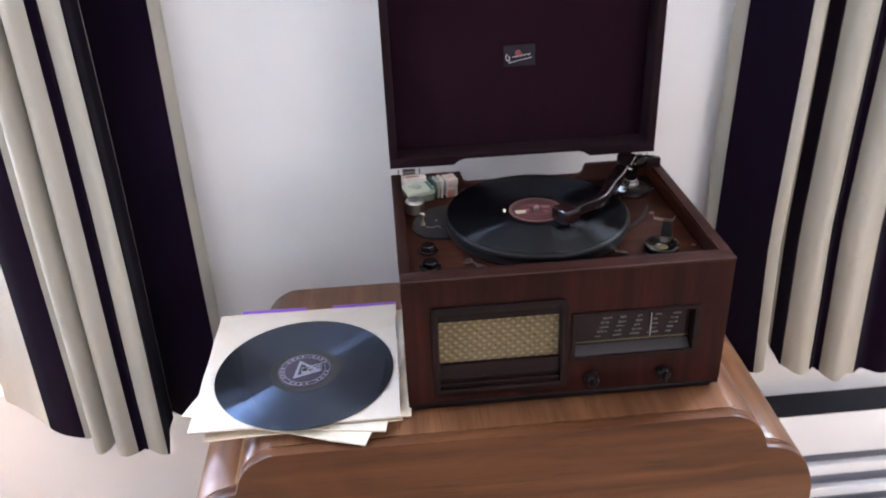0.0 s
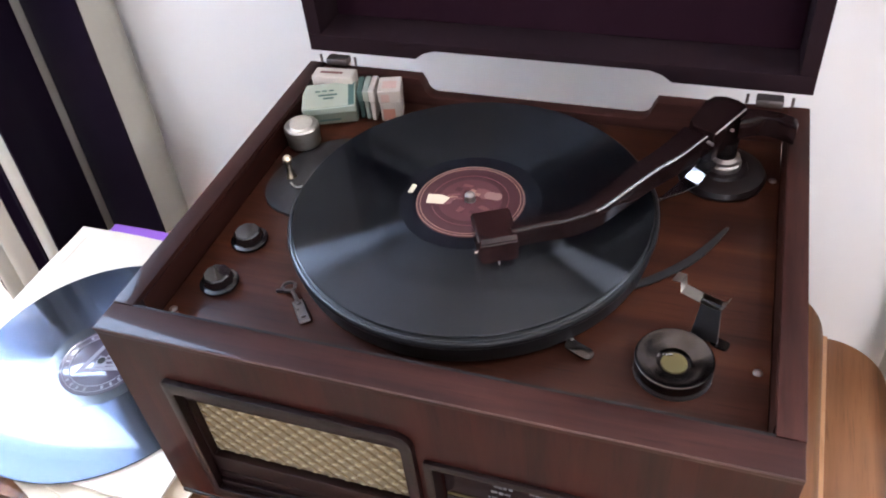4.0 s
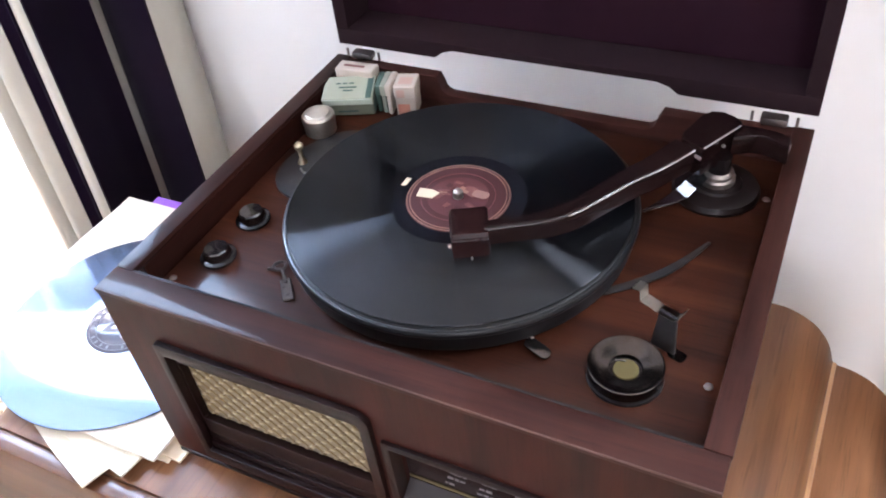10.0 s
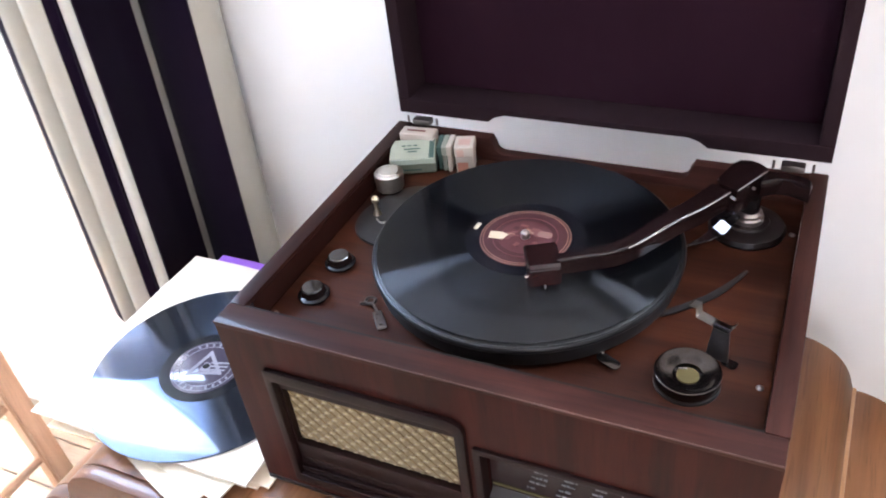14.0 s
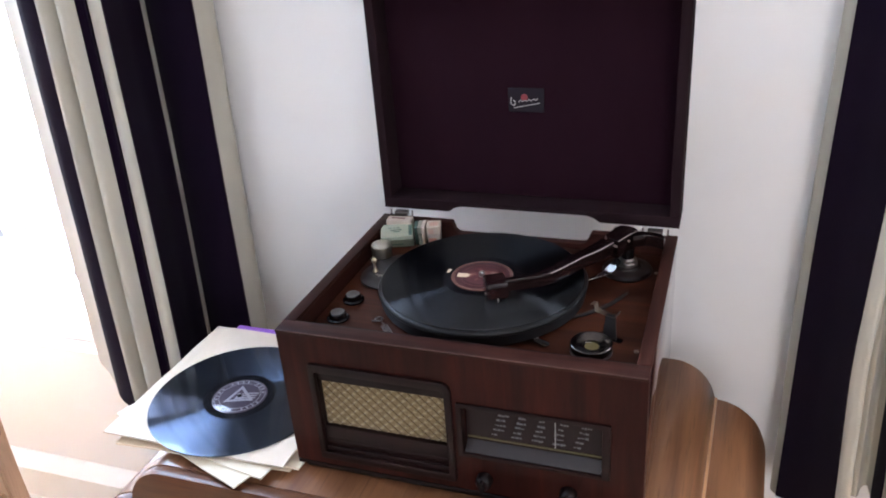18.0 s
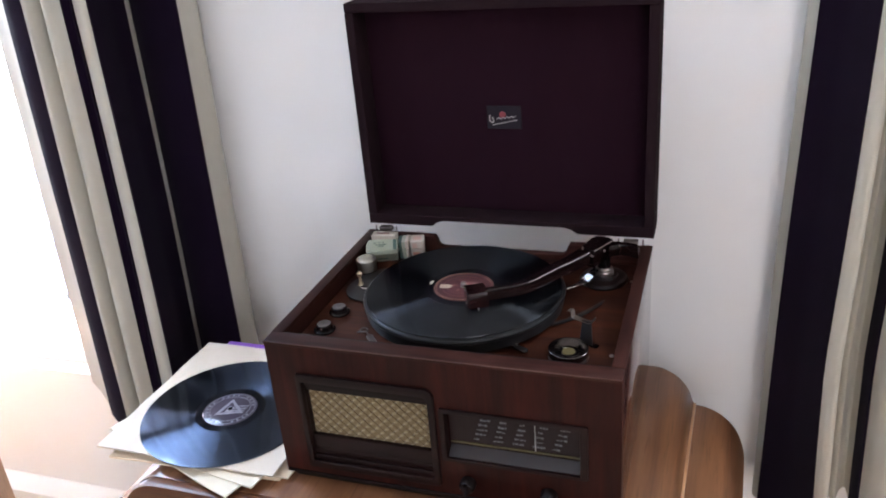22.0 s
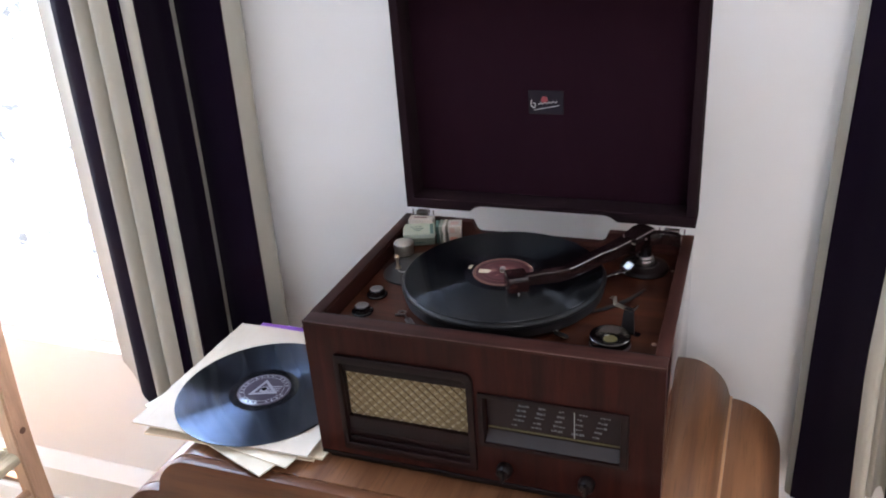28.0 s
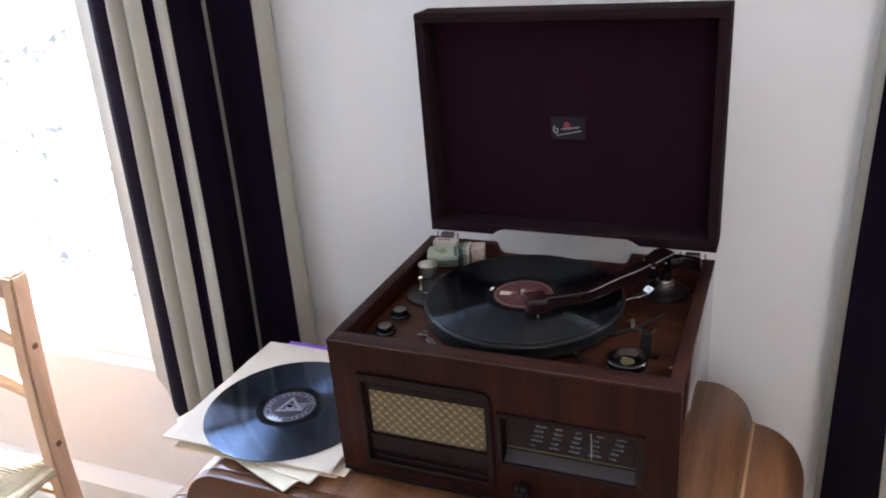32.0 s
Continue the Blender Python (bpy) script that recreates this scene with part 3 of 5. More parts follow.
R_FOLDS = [
    (False, [(0.397, 0.522), (0.387, 0.507), (0.382, 0.488), (0.395, 0.467)]),
    (True, [(0.395, 0.467), (0.424, 0.432), (0.442, 0.402), (0.455, 0.377)]),
    (False, [(0.455, 0.377), (0.462, 0.372), (0.470, 0.373), (0.473, 0.398), (0.479, 0.432), (0.487, 0.424), (0.494, 0.442), (0.504, 0.448), (0.512, 0.432)]),
    (True, [(0.512, 0.432), (0.514, 0.415), (0.518, 0.398)]),
    (False, [(0.518, 0.398), (0.528, 0.379), (0.543, 0.368), (0.559, 0.375), (0.572, 0.392)]),
    (True, [(0.572, 0.392), (0.584, 0.402), (0.594, 0.392)]),
    (False, [(0.594, 0.392), (0.600, 0.372), (0.612, 0.363), (0.630, 0.376), (0.645, 0.388), (0.662, 0.392)]),
    (True, [(0.662, 0.392), (0.690, 0.410), (0.720, 0.395), (0.745, 0.400)]),
    (False, [(0.745, 0.400), (0.765, 0.420), (0.775, 0.480)]),
]
R_HEM = [(0.385, 0.525), (0.396, 0.532), (0.430, 0.551), (0.455, 0.570), (0.480, 0.585), (0.508, 0.595), (0.518, 0.565), (0.545, 0.557), (0.572, 0.552), (0.594, 0.546), (0.612, 0.541), (0.775, 0.530)]
curtain("curtain", R_FOLDS, R_HEM, 0.056, 2.50, (0.016, 0.014), "dark velvet and beige striped curtain hanging above a low white unit", 8)

# ---- low white unit with a black top under the second window ----
unit = thing("storage_unit", (0.98, 0.44, 0), "low white slatted storage unit with a black top, against the wall", "storage unit")
part("top", block(0.56, 1.42, 0.460, WY - 0.002, 0.369, 0.375, 0.0015), BLACK_TOP, unit, "black top board")
part("upper_front", block(0.565, 1.415, 0.462, 0.478, 0.250, 0.3685, 0.002), WHITE_UNIT, unit)
part("back", block(0.565, 1.415, 0.508, WY - 0.002, 0.002, 0.3685), GREY_SLOT, unit, "grey recessed back")
for z0, z1 in ((0.186, 0.216), (0.118, 0.145), (0.050, 0.080), (0.004, 0.020)):
    part("slat", block(0.565, 1.415, 0.462, 0.478, z0, z1, 0.002), WHITE_UNIT, unit)
for x in (0.565, 1.395):
    part("side", block(x, x + 0.02, 0.479, 0.507, 0.002, 0.3685, 0.002), WHITE_UNIT, unit)

# ---- ladder-back chair with a rush seat, beside the sideboard ----
CX, CY = -1.335, 0.265
chair = thing("chair", (CX, CY - 0.18, 0), "pale pine ladder-back chair with a woven rush seat", "chair")
for sx in (-1, 1):
    x = CX + sx * 0.205
    post = [(x, CY + 0.012, 0.0), (x, CY + 0.004, 0.25), (x, CY, 0.47), (x, CY + 0.012, 0.70), (x, CY + 0.035, 0.905)]
    bm = bmesh.new()
    rings = []
    for i, p in enumerate(curve(post, 4)):
        w = 0.019 if i < 14 else 0.019 - 0.001 * (i - 13)
        rings.append([bm.verts.new((p.x + a * w, p.y + b * 0.022, p.z)) for a, b in ((-1, -1), (1, -1), (1, 1), (-1, 1))])
    for a, b in zip(rings, rings[1:]):
        for k in range(4):
            bm.faces.new((a[k], a[(k + 1) % 4], b[(k + 1) % 4], b[k]))
    bm.faces.new(rings[0]), bm.faces.new(rings[-1][::-1])
    bmesh.ops.recalc_face_normals(bm, faces=bm.faces)
    bmesh.ops.bevel(bm, geom=[e for e in bm.edges if e.calc_face_angle(0) > 1.0], offset=0.005, segments=2, affect="EDGES")
    part("back_post", bm, PINE, chair)
    part("front_leg", tube([(x * 1.0 + sx * 0.012, CY - 0.385, 0), (x + sx * 0.010, CY - 0.38, 0.3), (x + sx * 0.008, CY - 0.38, 0.475)], [0.016, 0.019, 0.019], 14), PINE, chair)
    for z, dy in ((0.747, 0.018), (0.513, 0.002)):
        bm = lathe([(0.0, 0.0), (0.0075, 0.0), (0.0070, 0.0012), (0.0, 0.0016)], (x + sx * 0.0188, CY + dy, z), 14, pose(0, 0, 0, 0, sx * 90, 0))
        part("peg", bm, PEG, chair, "dark wooden peg end")
    for z in (0.20, 0.36):
        part("side_stretcher", tube([(x, CY - 0.38, z), (x, CY - 0.18, z), (x, CY + 0.018, z)], [0.009, 0.012, 0.009], 10), PINE_Y, chair)
    part("side_rail", tube([(x, CY - 0.38, 0.452), (x, CY + 0.0, 0.452)], 0.014, 10), RUSH, chair, "rush-wrapped seat rail")
for z, hgt in ((0.862, 0.060), (0.745, 0.044), (0.630, 0.044)):
    bm = bmesh.new()
    n = 12
    cols = []
    for k in range(n + 1):
        u = k / n * 2 - 1
        bow = 0.030 * (1 - u * u)
        y = CY + 0.012 + (z - 0.70) * 0.11 + bow * 0.5
        rise = 0.022 * (1 - u * u)
        h = hgt * (0.75 + 0.25 * (1 - u * u))
        cols.append([bm.verts.new((CX + u * 0.195, y + dy, z + rise + dz)) for dy, dz in ((-0.006, -h / 2), (0.006, -h / 2), (0.006, h / 2), (-0.006, h / 2))])
    for a, b in zip(cols, cols[1:]):
        for k in range(4):
            bm.faces.new((a[k], a[(k + 1) % 4], b[(k + 1) % 4], b[k]))
    bm.faces.new(cols[0]), bm.faces.new(cols[-1][::-1])
    part("slat", bm, PINE_X, chair)
for y, z in ((CY - 0.38, 0.28), (CY + 0.012, 0.36)):
    part("cross_stretcher", tube([(CX - 0.2, y, z), (CX, y, z), (CX + 0.2, y, z)], [0.009, 0.012, 0.009], 10), PINE_X, chair)
# rush seat: rings of twisted strands that sink towards the middle
sx0, sx1, sy0, sy1, sz = CX - 0.205, CX + 0.205, CY - 0.385, CY - 0.005, 0.462
seat = part("seat", block(sx0 + 0.004, sx1 - 0.004, sy0 + 0.004, sy1 - 0.004, sz - 0.008, sz - 0.003, 0.002), RUSH, chair, "woven rush seat")
for k in range(22):
    t = (k + 0.5) / 22 * 0.5
    xa, xb, ya, yb = sx0 + t * (sx1 - sx0), sx1 - t * (sx1 - sx0), sy0 + t * (sy1 - sy0), sy1 - t * (sy1 - sy0)
    z = sz - 0.008 * t
    part("strand", tube([(xa, (ya + yb) / 2, z), (xa, ya, z), (xb, ya, z), (xb, yb, z), (xa, yb, z), (xa, (ya + yb) / 2, z)], 0.0052, 6), RUSH, seat)

# ---- floor of pine boards ----
floor = solid("floor", block(X0, X1, YB, WY, -0.12, -0.016), BOARD, "pale pine floorboards", "floor", kind="structure")
_rng = random.Random(5)
_y, _shared = WY - 0.003, {}
while _y > YB + 0.02:
    w = 0.118
    y0 = max(_y - w, YB + 0.002)
    if y0 > -0.75:
        cuts = sorted(_rng.uniform(X0 + 0.6, X1 - 0.6) for _ in range(2))
        xs = [X0 + 0.002, *cuts, X1 - 0.002]
    else:
        xs = [X0 + 0.002, X1 - 0.002]
    for a, b in zip(xs, xs[1:]):
        part("board", block(a, b - 0.0015, y0 + 0.0015, _y - 0.0015, -0.0155, 0.0, 0.0018, 1), BOARD, floor)
    _y -= w

# ---- sideboard with stepped, rounded shoulders ----
ZS, SXC, SY0, SY1 = 0.85, -0.088, -0.058, 0.347
HALF = curve([(0.290, 0, 0.850), (0.306, 0, 0.848), (0.328, 0, 0.836), (0.344, 0, 0.816), (0.352, 0, 0.7935)], 5)[1:] + \
    curve([(0.354, 0, 0.790), (0.372, 0, 0.787), (0.392, 0, 0.777), (0.412, 0, 0.757), (0.424, 0, 0.730), (0.430, 0, 0.700), (0.430, 0, 0.640)], 5) + [Vector((0.430, 0, 0.06))]
OUTLINE = [(SXC - p.x, p.z) for p in reversed(HALF)] + [(SXC - 0.29, ZS), (SXC + 0.29, ZS)] + [(SXC + p.x, p.z) for p in HALF]
sideboard = thing("sideboard", (SXC, 0.15, 0), "polished brown wooden sideboard with stepped rounded shoulders", "sideboard")


def splay(bm):
    """The end on the right runs slightly outwards towards the wall."""
    for v in bm.verts:
        if v.co.x > SXC + 0.25:
            v.co.x += 0.028 * (v.co.y - SY0)
    return bm


part("carcass", splay(prism(OUTLINE, SY0 + 0.018, SY1, "y", 0.0015)), OAK_Y, sideboard, "glossy veneer wrapped over the rounded shoulders", 40)
part("front_panel", prism(OUTLINE, SY0, SY0 + 0.0175, "y", 0.003), OAK_X, sideboard, "darker front with grain running across", 40)
# bead in a paler veneer, which paints the highlight along the step's edge
for s in (-1, 1):
    xa, xb = sorted((SXC + s * 0.3515, SXC + s * 0.3560))
    part("edge_bead", splay(block(xa, xb, SY0 + 0.018, SY1 - 0.001, 0.7860, 0.7935, 0.0012)), OAK_EDGE_LIGHT, sideboard, "bead between the steps, pale to paint the edge's highlight")
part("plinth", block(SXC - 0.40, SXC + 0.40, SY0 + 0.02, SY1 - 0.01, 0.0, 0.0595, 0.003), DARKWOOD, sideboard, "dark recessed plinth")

# ---- the record player in its wooden case ----
W2, D, Z0, ZT, ZP = 0.21, 0.330, 0.85, 1.055, 1.029
player = thing("record_player", (0, 0.165, Z0), "vintage dark walnut record player with radio, its lid open", "record player")
FRAME, DIALHOLE = (-0.1685, -0.0065, 0.884, 1.0055), (0.010, 0.166, 0.921, 0.9845)
case = part("front", plate(-W2, W2, Z0 + 0.016, ZT - 0.004, 0.0, 0.014, (FRAME, DIALHOLE)), WALNUT_Z, player, "walnut veneered front")
part("front_rim", block(-W2, W2, -0.0015, 0.0215, ZT - 0.0045, ZT, 0.0012), WALNUT_X, player)
for s in (-1, 1):
    xa, xb = sorted((s * W2, s * (W2 - 0.014)))
    part("side", block(xa, xb, 0.0145, D, Z0 + 0.016, ZT - 0.0045, 0.0008), WALNUT_SIDE, player, "mirror-polished walnut side")
    part("side_rim", block(xa - 0.0006, xb + 0.0006, 0.0218, D, ZT - 0.0043, ZT, 0.0012), WALNUT_Y, player)
part("worn_edge", block(-W2, W2, -0.0019, -0.0008, ZT - 0.0012, ZT + 0.0002, 0.0004, 1), WORN_WALNUT, player, "edge worn pale along the front")
# back board with the rounded hand slot
NA, NB, NZ = -0.0985, 0.094, 1.037
back = [(-W2 + 0.0145, Z0 + 0.016), (W2 - 0.0145, Z0 + 0.016), (W2 - 0.0145, ZT - 0.001)]
back += [(NB + 0.004, ZT - 0.001)] + [(NB - 0.010 + 0.010 * math.cos(t), NZ + 0.009 + 0.009 * math.sin(t)) for t in np.linspace(0, -math.pi / 2, 7)]
back += [(NA + 0.010 + 0.010 * math.cos(t), NZ + 0.009 + 0.009 * math.sin(t)) for t in np.linspace(-math.pi / 2, -math.pi, 7)] + [(NA - 0.004, ZT - 0.001), (-W2 + 0.0145, ZT - 0.001)]
part("back", prism(back, D - 0.012, D, "y", 0.001), WALNUT_X, player, "back board with a rounded hand slot")
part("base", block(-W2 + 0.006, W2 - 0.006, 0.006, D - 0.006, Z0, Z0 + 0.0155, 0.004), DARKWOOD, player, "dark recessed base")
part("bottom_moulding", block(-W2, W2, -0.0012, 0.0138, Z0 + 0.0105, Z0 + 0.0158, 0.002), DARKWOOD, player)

# speaker opening: moulded dark frame, sloping ledge, woven gold cloth
gr = part("speaker_frame", frame_of(rounded(-0.174, 0.0, 0.877, 1.0145, (0.003, 0.003, 0.012, 0.003)), rounded(-0.1668, -0.0085, 0.888, 1.0035, (0.002, 0.002, 0.007, 0.002)), -0.0045, 0.004, bevel=0.0018), FRAME_WOOD, player, "dark moulded frame with a rounded corner")
part("inner_bead", frame_of(rounded(-0.1680, -0.007, 0.8865, 1.005, 0.002), rounded(-0.1656, -0.0096, 0.9225, 0.9885, 0.0018), 0.003, 0.010, bevel=0.0015), FRAME_WOOD, gr)
for k, (y, z) in enumerate(((0.006, 0.8905), (0.0085, 0.9005), (0.011, 0.9115))):
    part("ledge", block(-0.1670, -0.0075, y - 0.006, y + 0.003, z - 0.0035, z + 0.0045, 0.0018), FRAME_WOOD, gr, "stepped dark ledge")
gc = part("grille_cloth", block(-0.1680, -0.0072, 0.0105, 0.0125, 0.918, 1.002), GRILLE_BASE, player, "woven gold and brown speaker cloth")
bm = bmesh.new()
for i in range(-8, 14):
    for sgn in (-1, 1):
        # slanting threads, cut at the edges of the cloth
        x0, z0, x1, z1 = -0.1625 + i * 0.0125, 0.922, -0.1625 + i * 0.0125 + 0.080, 1.001
        if sgn < 0:
            z0, z1 = z1, z0
        ts = ((-0.1665 - x0) / (x1 - x0), (-0.0085 - x0) / (x1 - x0))
        lo, hi = max(0.0, ts[0]), min(1.0, ts[1])
        if hi - lo > 0.05:
            tube([(x0 + q * (x1 - x0), 0.0104, z0 + q * (z1 - z0)) for q in (lo, hi)], 0.0011, 4, 0.5, bm)
part("weave", bm, GRILLE_GOLD, gc, "slanting gold threads", 60)
bm = bmesh.new()
for j in range(13):
    for i in range(13):
        x, z = -0.1625 + (i + 0.5 * (j % 2)) * 0.0125, 0.9215 + j * 0.00625
        if -0.166 < x < -0.009:
            block(x - 0.0021, x + 0.0021, 0.0090, 0.0104, z - 0.0016, z + 0.0016, 0.0009, 1, None, bm)
part("knot_weave", bm, GRILLE_KNOT, gc, "pale knots in the weave", 60)

# tuning dial: recessed glass with printed rows, a pointer and a sloping ledge
part("dial_bezel", frame_of(rounded(0.0045, 0.1745, 0.9165, 0.990, 0.002, 3), rounded(0.0105, 0.1655, 0.9215, 0.984, 0.001, 3), -0.003, 0.010, bevel=0.0015), FRAME_WOOD, player)
dial = part("dial", block(0.011, 0.165, 0.0128, 0.0148, 0.929, 0.9835), DIAL, player, "dark glass tuning scale")
part("dial_strip", block(0.012, 0.164, 0.0116, 0.0126, 0.9345, 0.9365), DIAL_OLIVE, dial, "olive strip under the scale")
part("dial_ledge", prism([(-0.0005, 0.9225), (0.0125, 0.9225), (0.0125, 0.9315)], 0.0115, 0.1645, "x"), DIAL_LEDGE, dial, "sloping grey ledge")
_rng = random.Random(2)
bm = bmesh.new()
for col in range(5):
    for row in range(5):
        x, z = 0.040 + col * 0.0232 + row * 0.0022, 0.9420 + row * 0.0068
        for k in range(_rng.choice((2, 3, 3, 4))):
            w = _rng.uniform(0.0014, 0.0042)
            block(x, x + w, 0.0121, 0.0126, z + _rng.uniform(-0.0006, 0.0006), z + _rng.uniform(0.0013, 0.0026), 0, 1, None, bm)
            x += w + _rng.uniform(0.0004, 0.0012)
part("scale_print", bm, DIAL_PRINT, dial, "rows of small pale print")
part("pointer", block(0.1127, 0.1132, 0.0105, 0.0120, 0.938, 0.979), PRINT_WHITE, dial, "thin pale pointer")


def control_knob(parent, x, z, r):
    k = part("control_knob", lathe([(0.0, 0.0), (r, 0.0), (r, 0.004), (r * 0.92, 0.010), (r * 0.70, 0.0125), (0.0, 0.0125)], (x, -0.001, z), 20, pose(0, 0, 0, 90, 0, 0)), BAKELITE_DULL, parent, "brown bakelite control knob")
    part("grip", block(x - 0.0022, x + 0.0022, -0.019, -0.013, z - r * 0.8, z + r * 0.8, 0.001), BAKELITE_DULL, k)


control_knob(player, 0.034, 0.888, 0.0095)
control_knob(player, 0.130, 0.889, 0.0095)

# motor board
board = part("motor_board", block(-W2 + 0.0148, W2 - 0.0148, 0.034, D - 0.0125, ZP - 0.008, ZP, 0.0008), MAHOGANY, player, "polished red-brown motor board")
# dark strip added to draw the shadow line behind the front rim
part("inner_lip", block(-W2 + 0.0145, W2 - 0.0145, 0.0217, 0.0236, ZT - 0.012, ZT - 0.0008), DARKWOOD, player, "dark strip drawn for the shadow behind the front rim")
for s in (-1, 1):
    xa, xb = sorted((s * (W2 - 0.0141), s * (W2 - 0.0147)))
    part("side_lining", block(xa, xb, 0.0320, D - 0.0126, ZP + 0.0004, ZT - 0.0050), WALNUT_INNER, player, "inner face of the case side")
part("filler_strip", block(-W2 + 0.0145, W2 - 0.0145, 0.0142, 0.0315, ZP - 0.010, ZP - 0.0006, 0.0008), WALNUT_X, player)
for x, y in ((-0.188, 0.045), (0.188, 0.083), (0.190, 0.268), (-0.190, 0.300)):
    part("screw", lathe([(0.0029, 0.0), (0.0027, 0.0007), (0.0015, 0.0014), (0.0, 0.0016)], (x, y, ZP), 14), HINGE_STEEL, board, "round-headed tarnished screw")

# turntable
TX, TY = -0.0110, 0.1670
platter = part("platter", lathe([(0.0, 0.004), (0.1225, 0.004), (0.1262, 0.0062), (0.1272, 0.0100), (0.1274, 0.0160), (0.1276, 0.0188), (0.1290, 0.0200), (0.1296, 0.0214), (0.1295, 0.0232), (0.1286, 0.0246), (0.1270, 0.0252), (0.1262, 0.0246), (0.1255, 0.0252), (0.1235, 0.0256), (0.0, 0.0258)], (TX, TY, ZP), 112), PLATTER_GREY, player, "dark grey enamelled turntable")
part("spindle", lathe([(0.0036, 0.0255), (0.0036, 0.0335), (0.0022, 0.0350), (0.0, 0.0355)], (TX, TY, ZP), 16), HINGE_STEEL, platter, "dull steel spindle")
part("hub", lathe([(0.03, 0.0002), (0.03, 0.007), (0.0, 0.007)], (TX, TY, ZP), 24), BLACK_ENAMEL, platter)

# two octagonal control knobs beside the turntable
for y in (0.0745, 0.1195):
    kx = -0.168
    knob = part("round_knob", lathe([(0.0, 0.0005), (0.0132, 0.0005), (0.0139, 0.0016), (0.0137, 0.0030), (0.0124, 0.0038), (0.0, 0.0036)], (kx, y, ZP), 32), BAKELITE, player, "black bakelite knob with a faceted top")
    bm = lathe([(0.0112, 0.0034), (0.0108, 0.0052), (0.0098, 0.0098), (0.0088, 0.0108), (0.0030, 0.0103), (0.0, 0.0102)], (kx, y, ZP), 9)
    part("faceted_top", bm, BAKELITE_WORN, knob, "", 20)
    part("skirt_ring", lathe([(0.0132, 0.0030), (0.0137, 0.0028), (0.0139, 0.0020), (0.0134, 0.0024), (0.0132, 0.0030)], (kx, y, ZP), 32), BAKELITE_WORN, knob, "shiny worn skirt")

# auto-stop plate with a peg, left of the turntable
edge = curve([(-0.126, 0.150, 0), (-0.150, 0.151, 0), (-0.170, 0.158, 0), (-0.183, 0.174, 0), (-0.186, 0.196, 0), (-0.178, 0.222, 0), (-0.160, 0.246, 0), (-0.128, 0.258, 0)], 5)
plate_bm = prism([(p.x, p.y) for p in edge], ZP + 0.0004, ZP + 0.003, "z", 0.0006)
stop = part("stop_plate", plate_bm, BLACK_ENAMEL, player, "dark stop plate under the turntable edge")
part("peg", lathe([(0.0, 0.003), (0.0042, 0.003), (0.0035, 0.005), (0.0020, 0.008), (0.0020, 0.0155), (0.0036, 0.0175), (0.0038, 0.0205), (0.0022, 0.0225), (0.0, 0.0228)], (-0.170, 0.195, ZP), 18), BRASS, stop, "small brass peg")
part("spring", tube(curve([(-0.166, 0.186, ZP + 0.004), (-0.158, 0.180, ZP + 0.0055), (-0.150, 0.186, ZP + 0.004), (-0.146, 0.180, ZP + 0.0045)]), 0.0009, 6), STEEL, stop)
part("stop_screw", lathe([(0.0022, 0.003), (0.002, 0.0042), (0.0, 0.0046)], (-0.150, 0.205, ZP), 10), STEEL, stop)

# small latch and wing nut at the turntable's edge
latch = part("latch", block(-0.004, 0.004, -0.011, 0.011, 0, 0.0022, 0.0008, 1, Matrix.Translation((-0.099, 0.063, ZP + 0.0004)) @ pose(0, 0, 0, 0, 0, 40)), LATCH_STEEL, player, "small dark metal latch plate")
bm = bmesh.new()
tube([(-0.1165 + 0.0045 * math.cos(t), 0.0805 + 0.0045 * math.sin(t), ZP + 0.0032) for t in np.linspace(0, 2 * math.pi, 15)], 0.0012, 6, bm=bm)
tube([(-0.124, 0.076, ZP + 0.002), (-0.113, 0.078, ZP + 0.003), (-0.105, 0.070, ZP + 0.002)], 0.0013, 6, bm=bm)
part("ring", bm, LATCH_STEEL, latch)
for q in (-0.006, 0.007):
    part("rivet", lathe([(0.0018, 0.0024), (0.0012, 0.0034), (0.0, 0.0037)], (-0.099 - 0.77 * q * 0.83, 0.063 + 0.77 * q, ZP), 10), LATCH_STEEL, latch)

# brake lever, speed arc
brake = part("brake_lever", prism(rounded(-0.008, 0.011, -0.0045, 0.0045, 0.0042, 4), 0.004, 0.0056, "z", 0.0005, Matrix.Translation((0.083, 0.0725, ZP)) @ pose(0, 0, 0, 0, 8, -18)), GUNMETAL, player, "bent steel brake tab")
part("brake_arm", tube([(0.060, 0.094, ZP + 0.004), (0.072, 0.082, ZP + 0.0045), (0.080, 0.077, ZP + 0.005)], 0.0018, 8), STEEL, brake)
low = curve([(0.095, 0.122, 0), (0.118, 0.138, 0), (0.142, 0.162, 0), (0.155, 0.184, 0), (0.1635, 0.204, 0)], 5)
high = curve([(0.1612, 0.2050, 0), (0.1510, 0.1865, 0), (0.1370, 0.1655, 0), (0.1145, 0.1425, 0), (0.093, 0.1265, 0)], 5)
part("speed_lever", prism([(p.x, p.y) for p in low + high], ZP + 0.0030, ZP + 0.0044, "z", 0.0004), BLACK_ENAMEL, player, "thin curved dark lever blade")

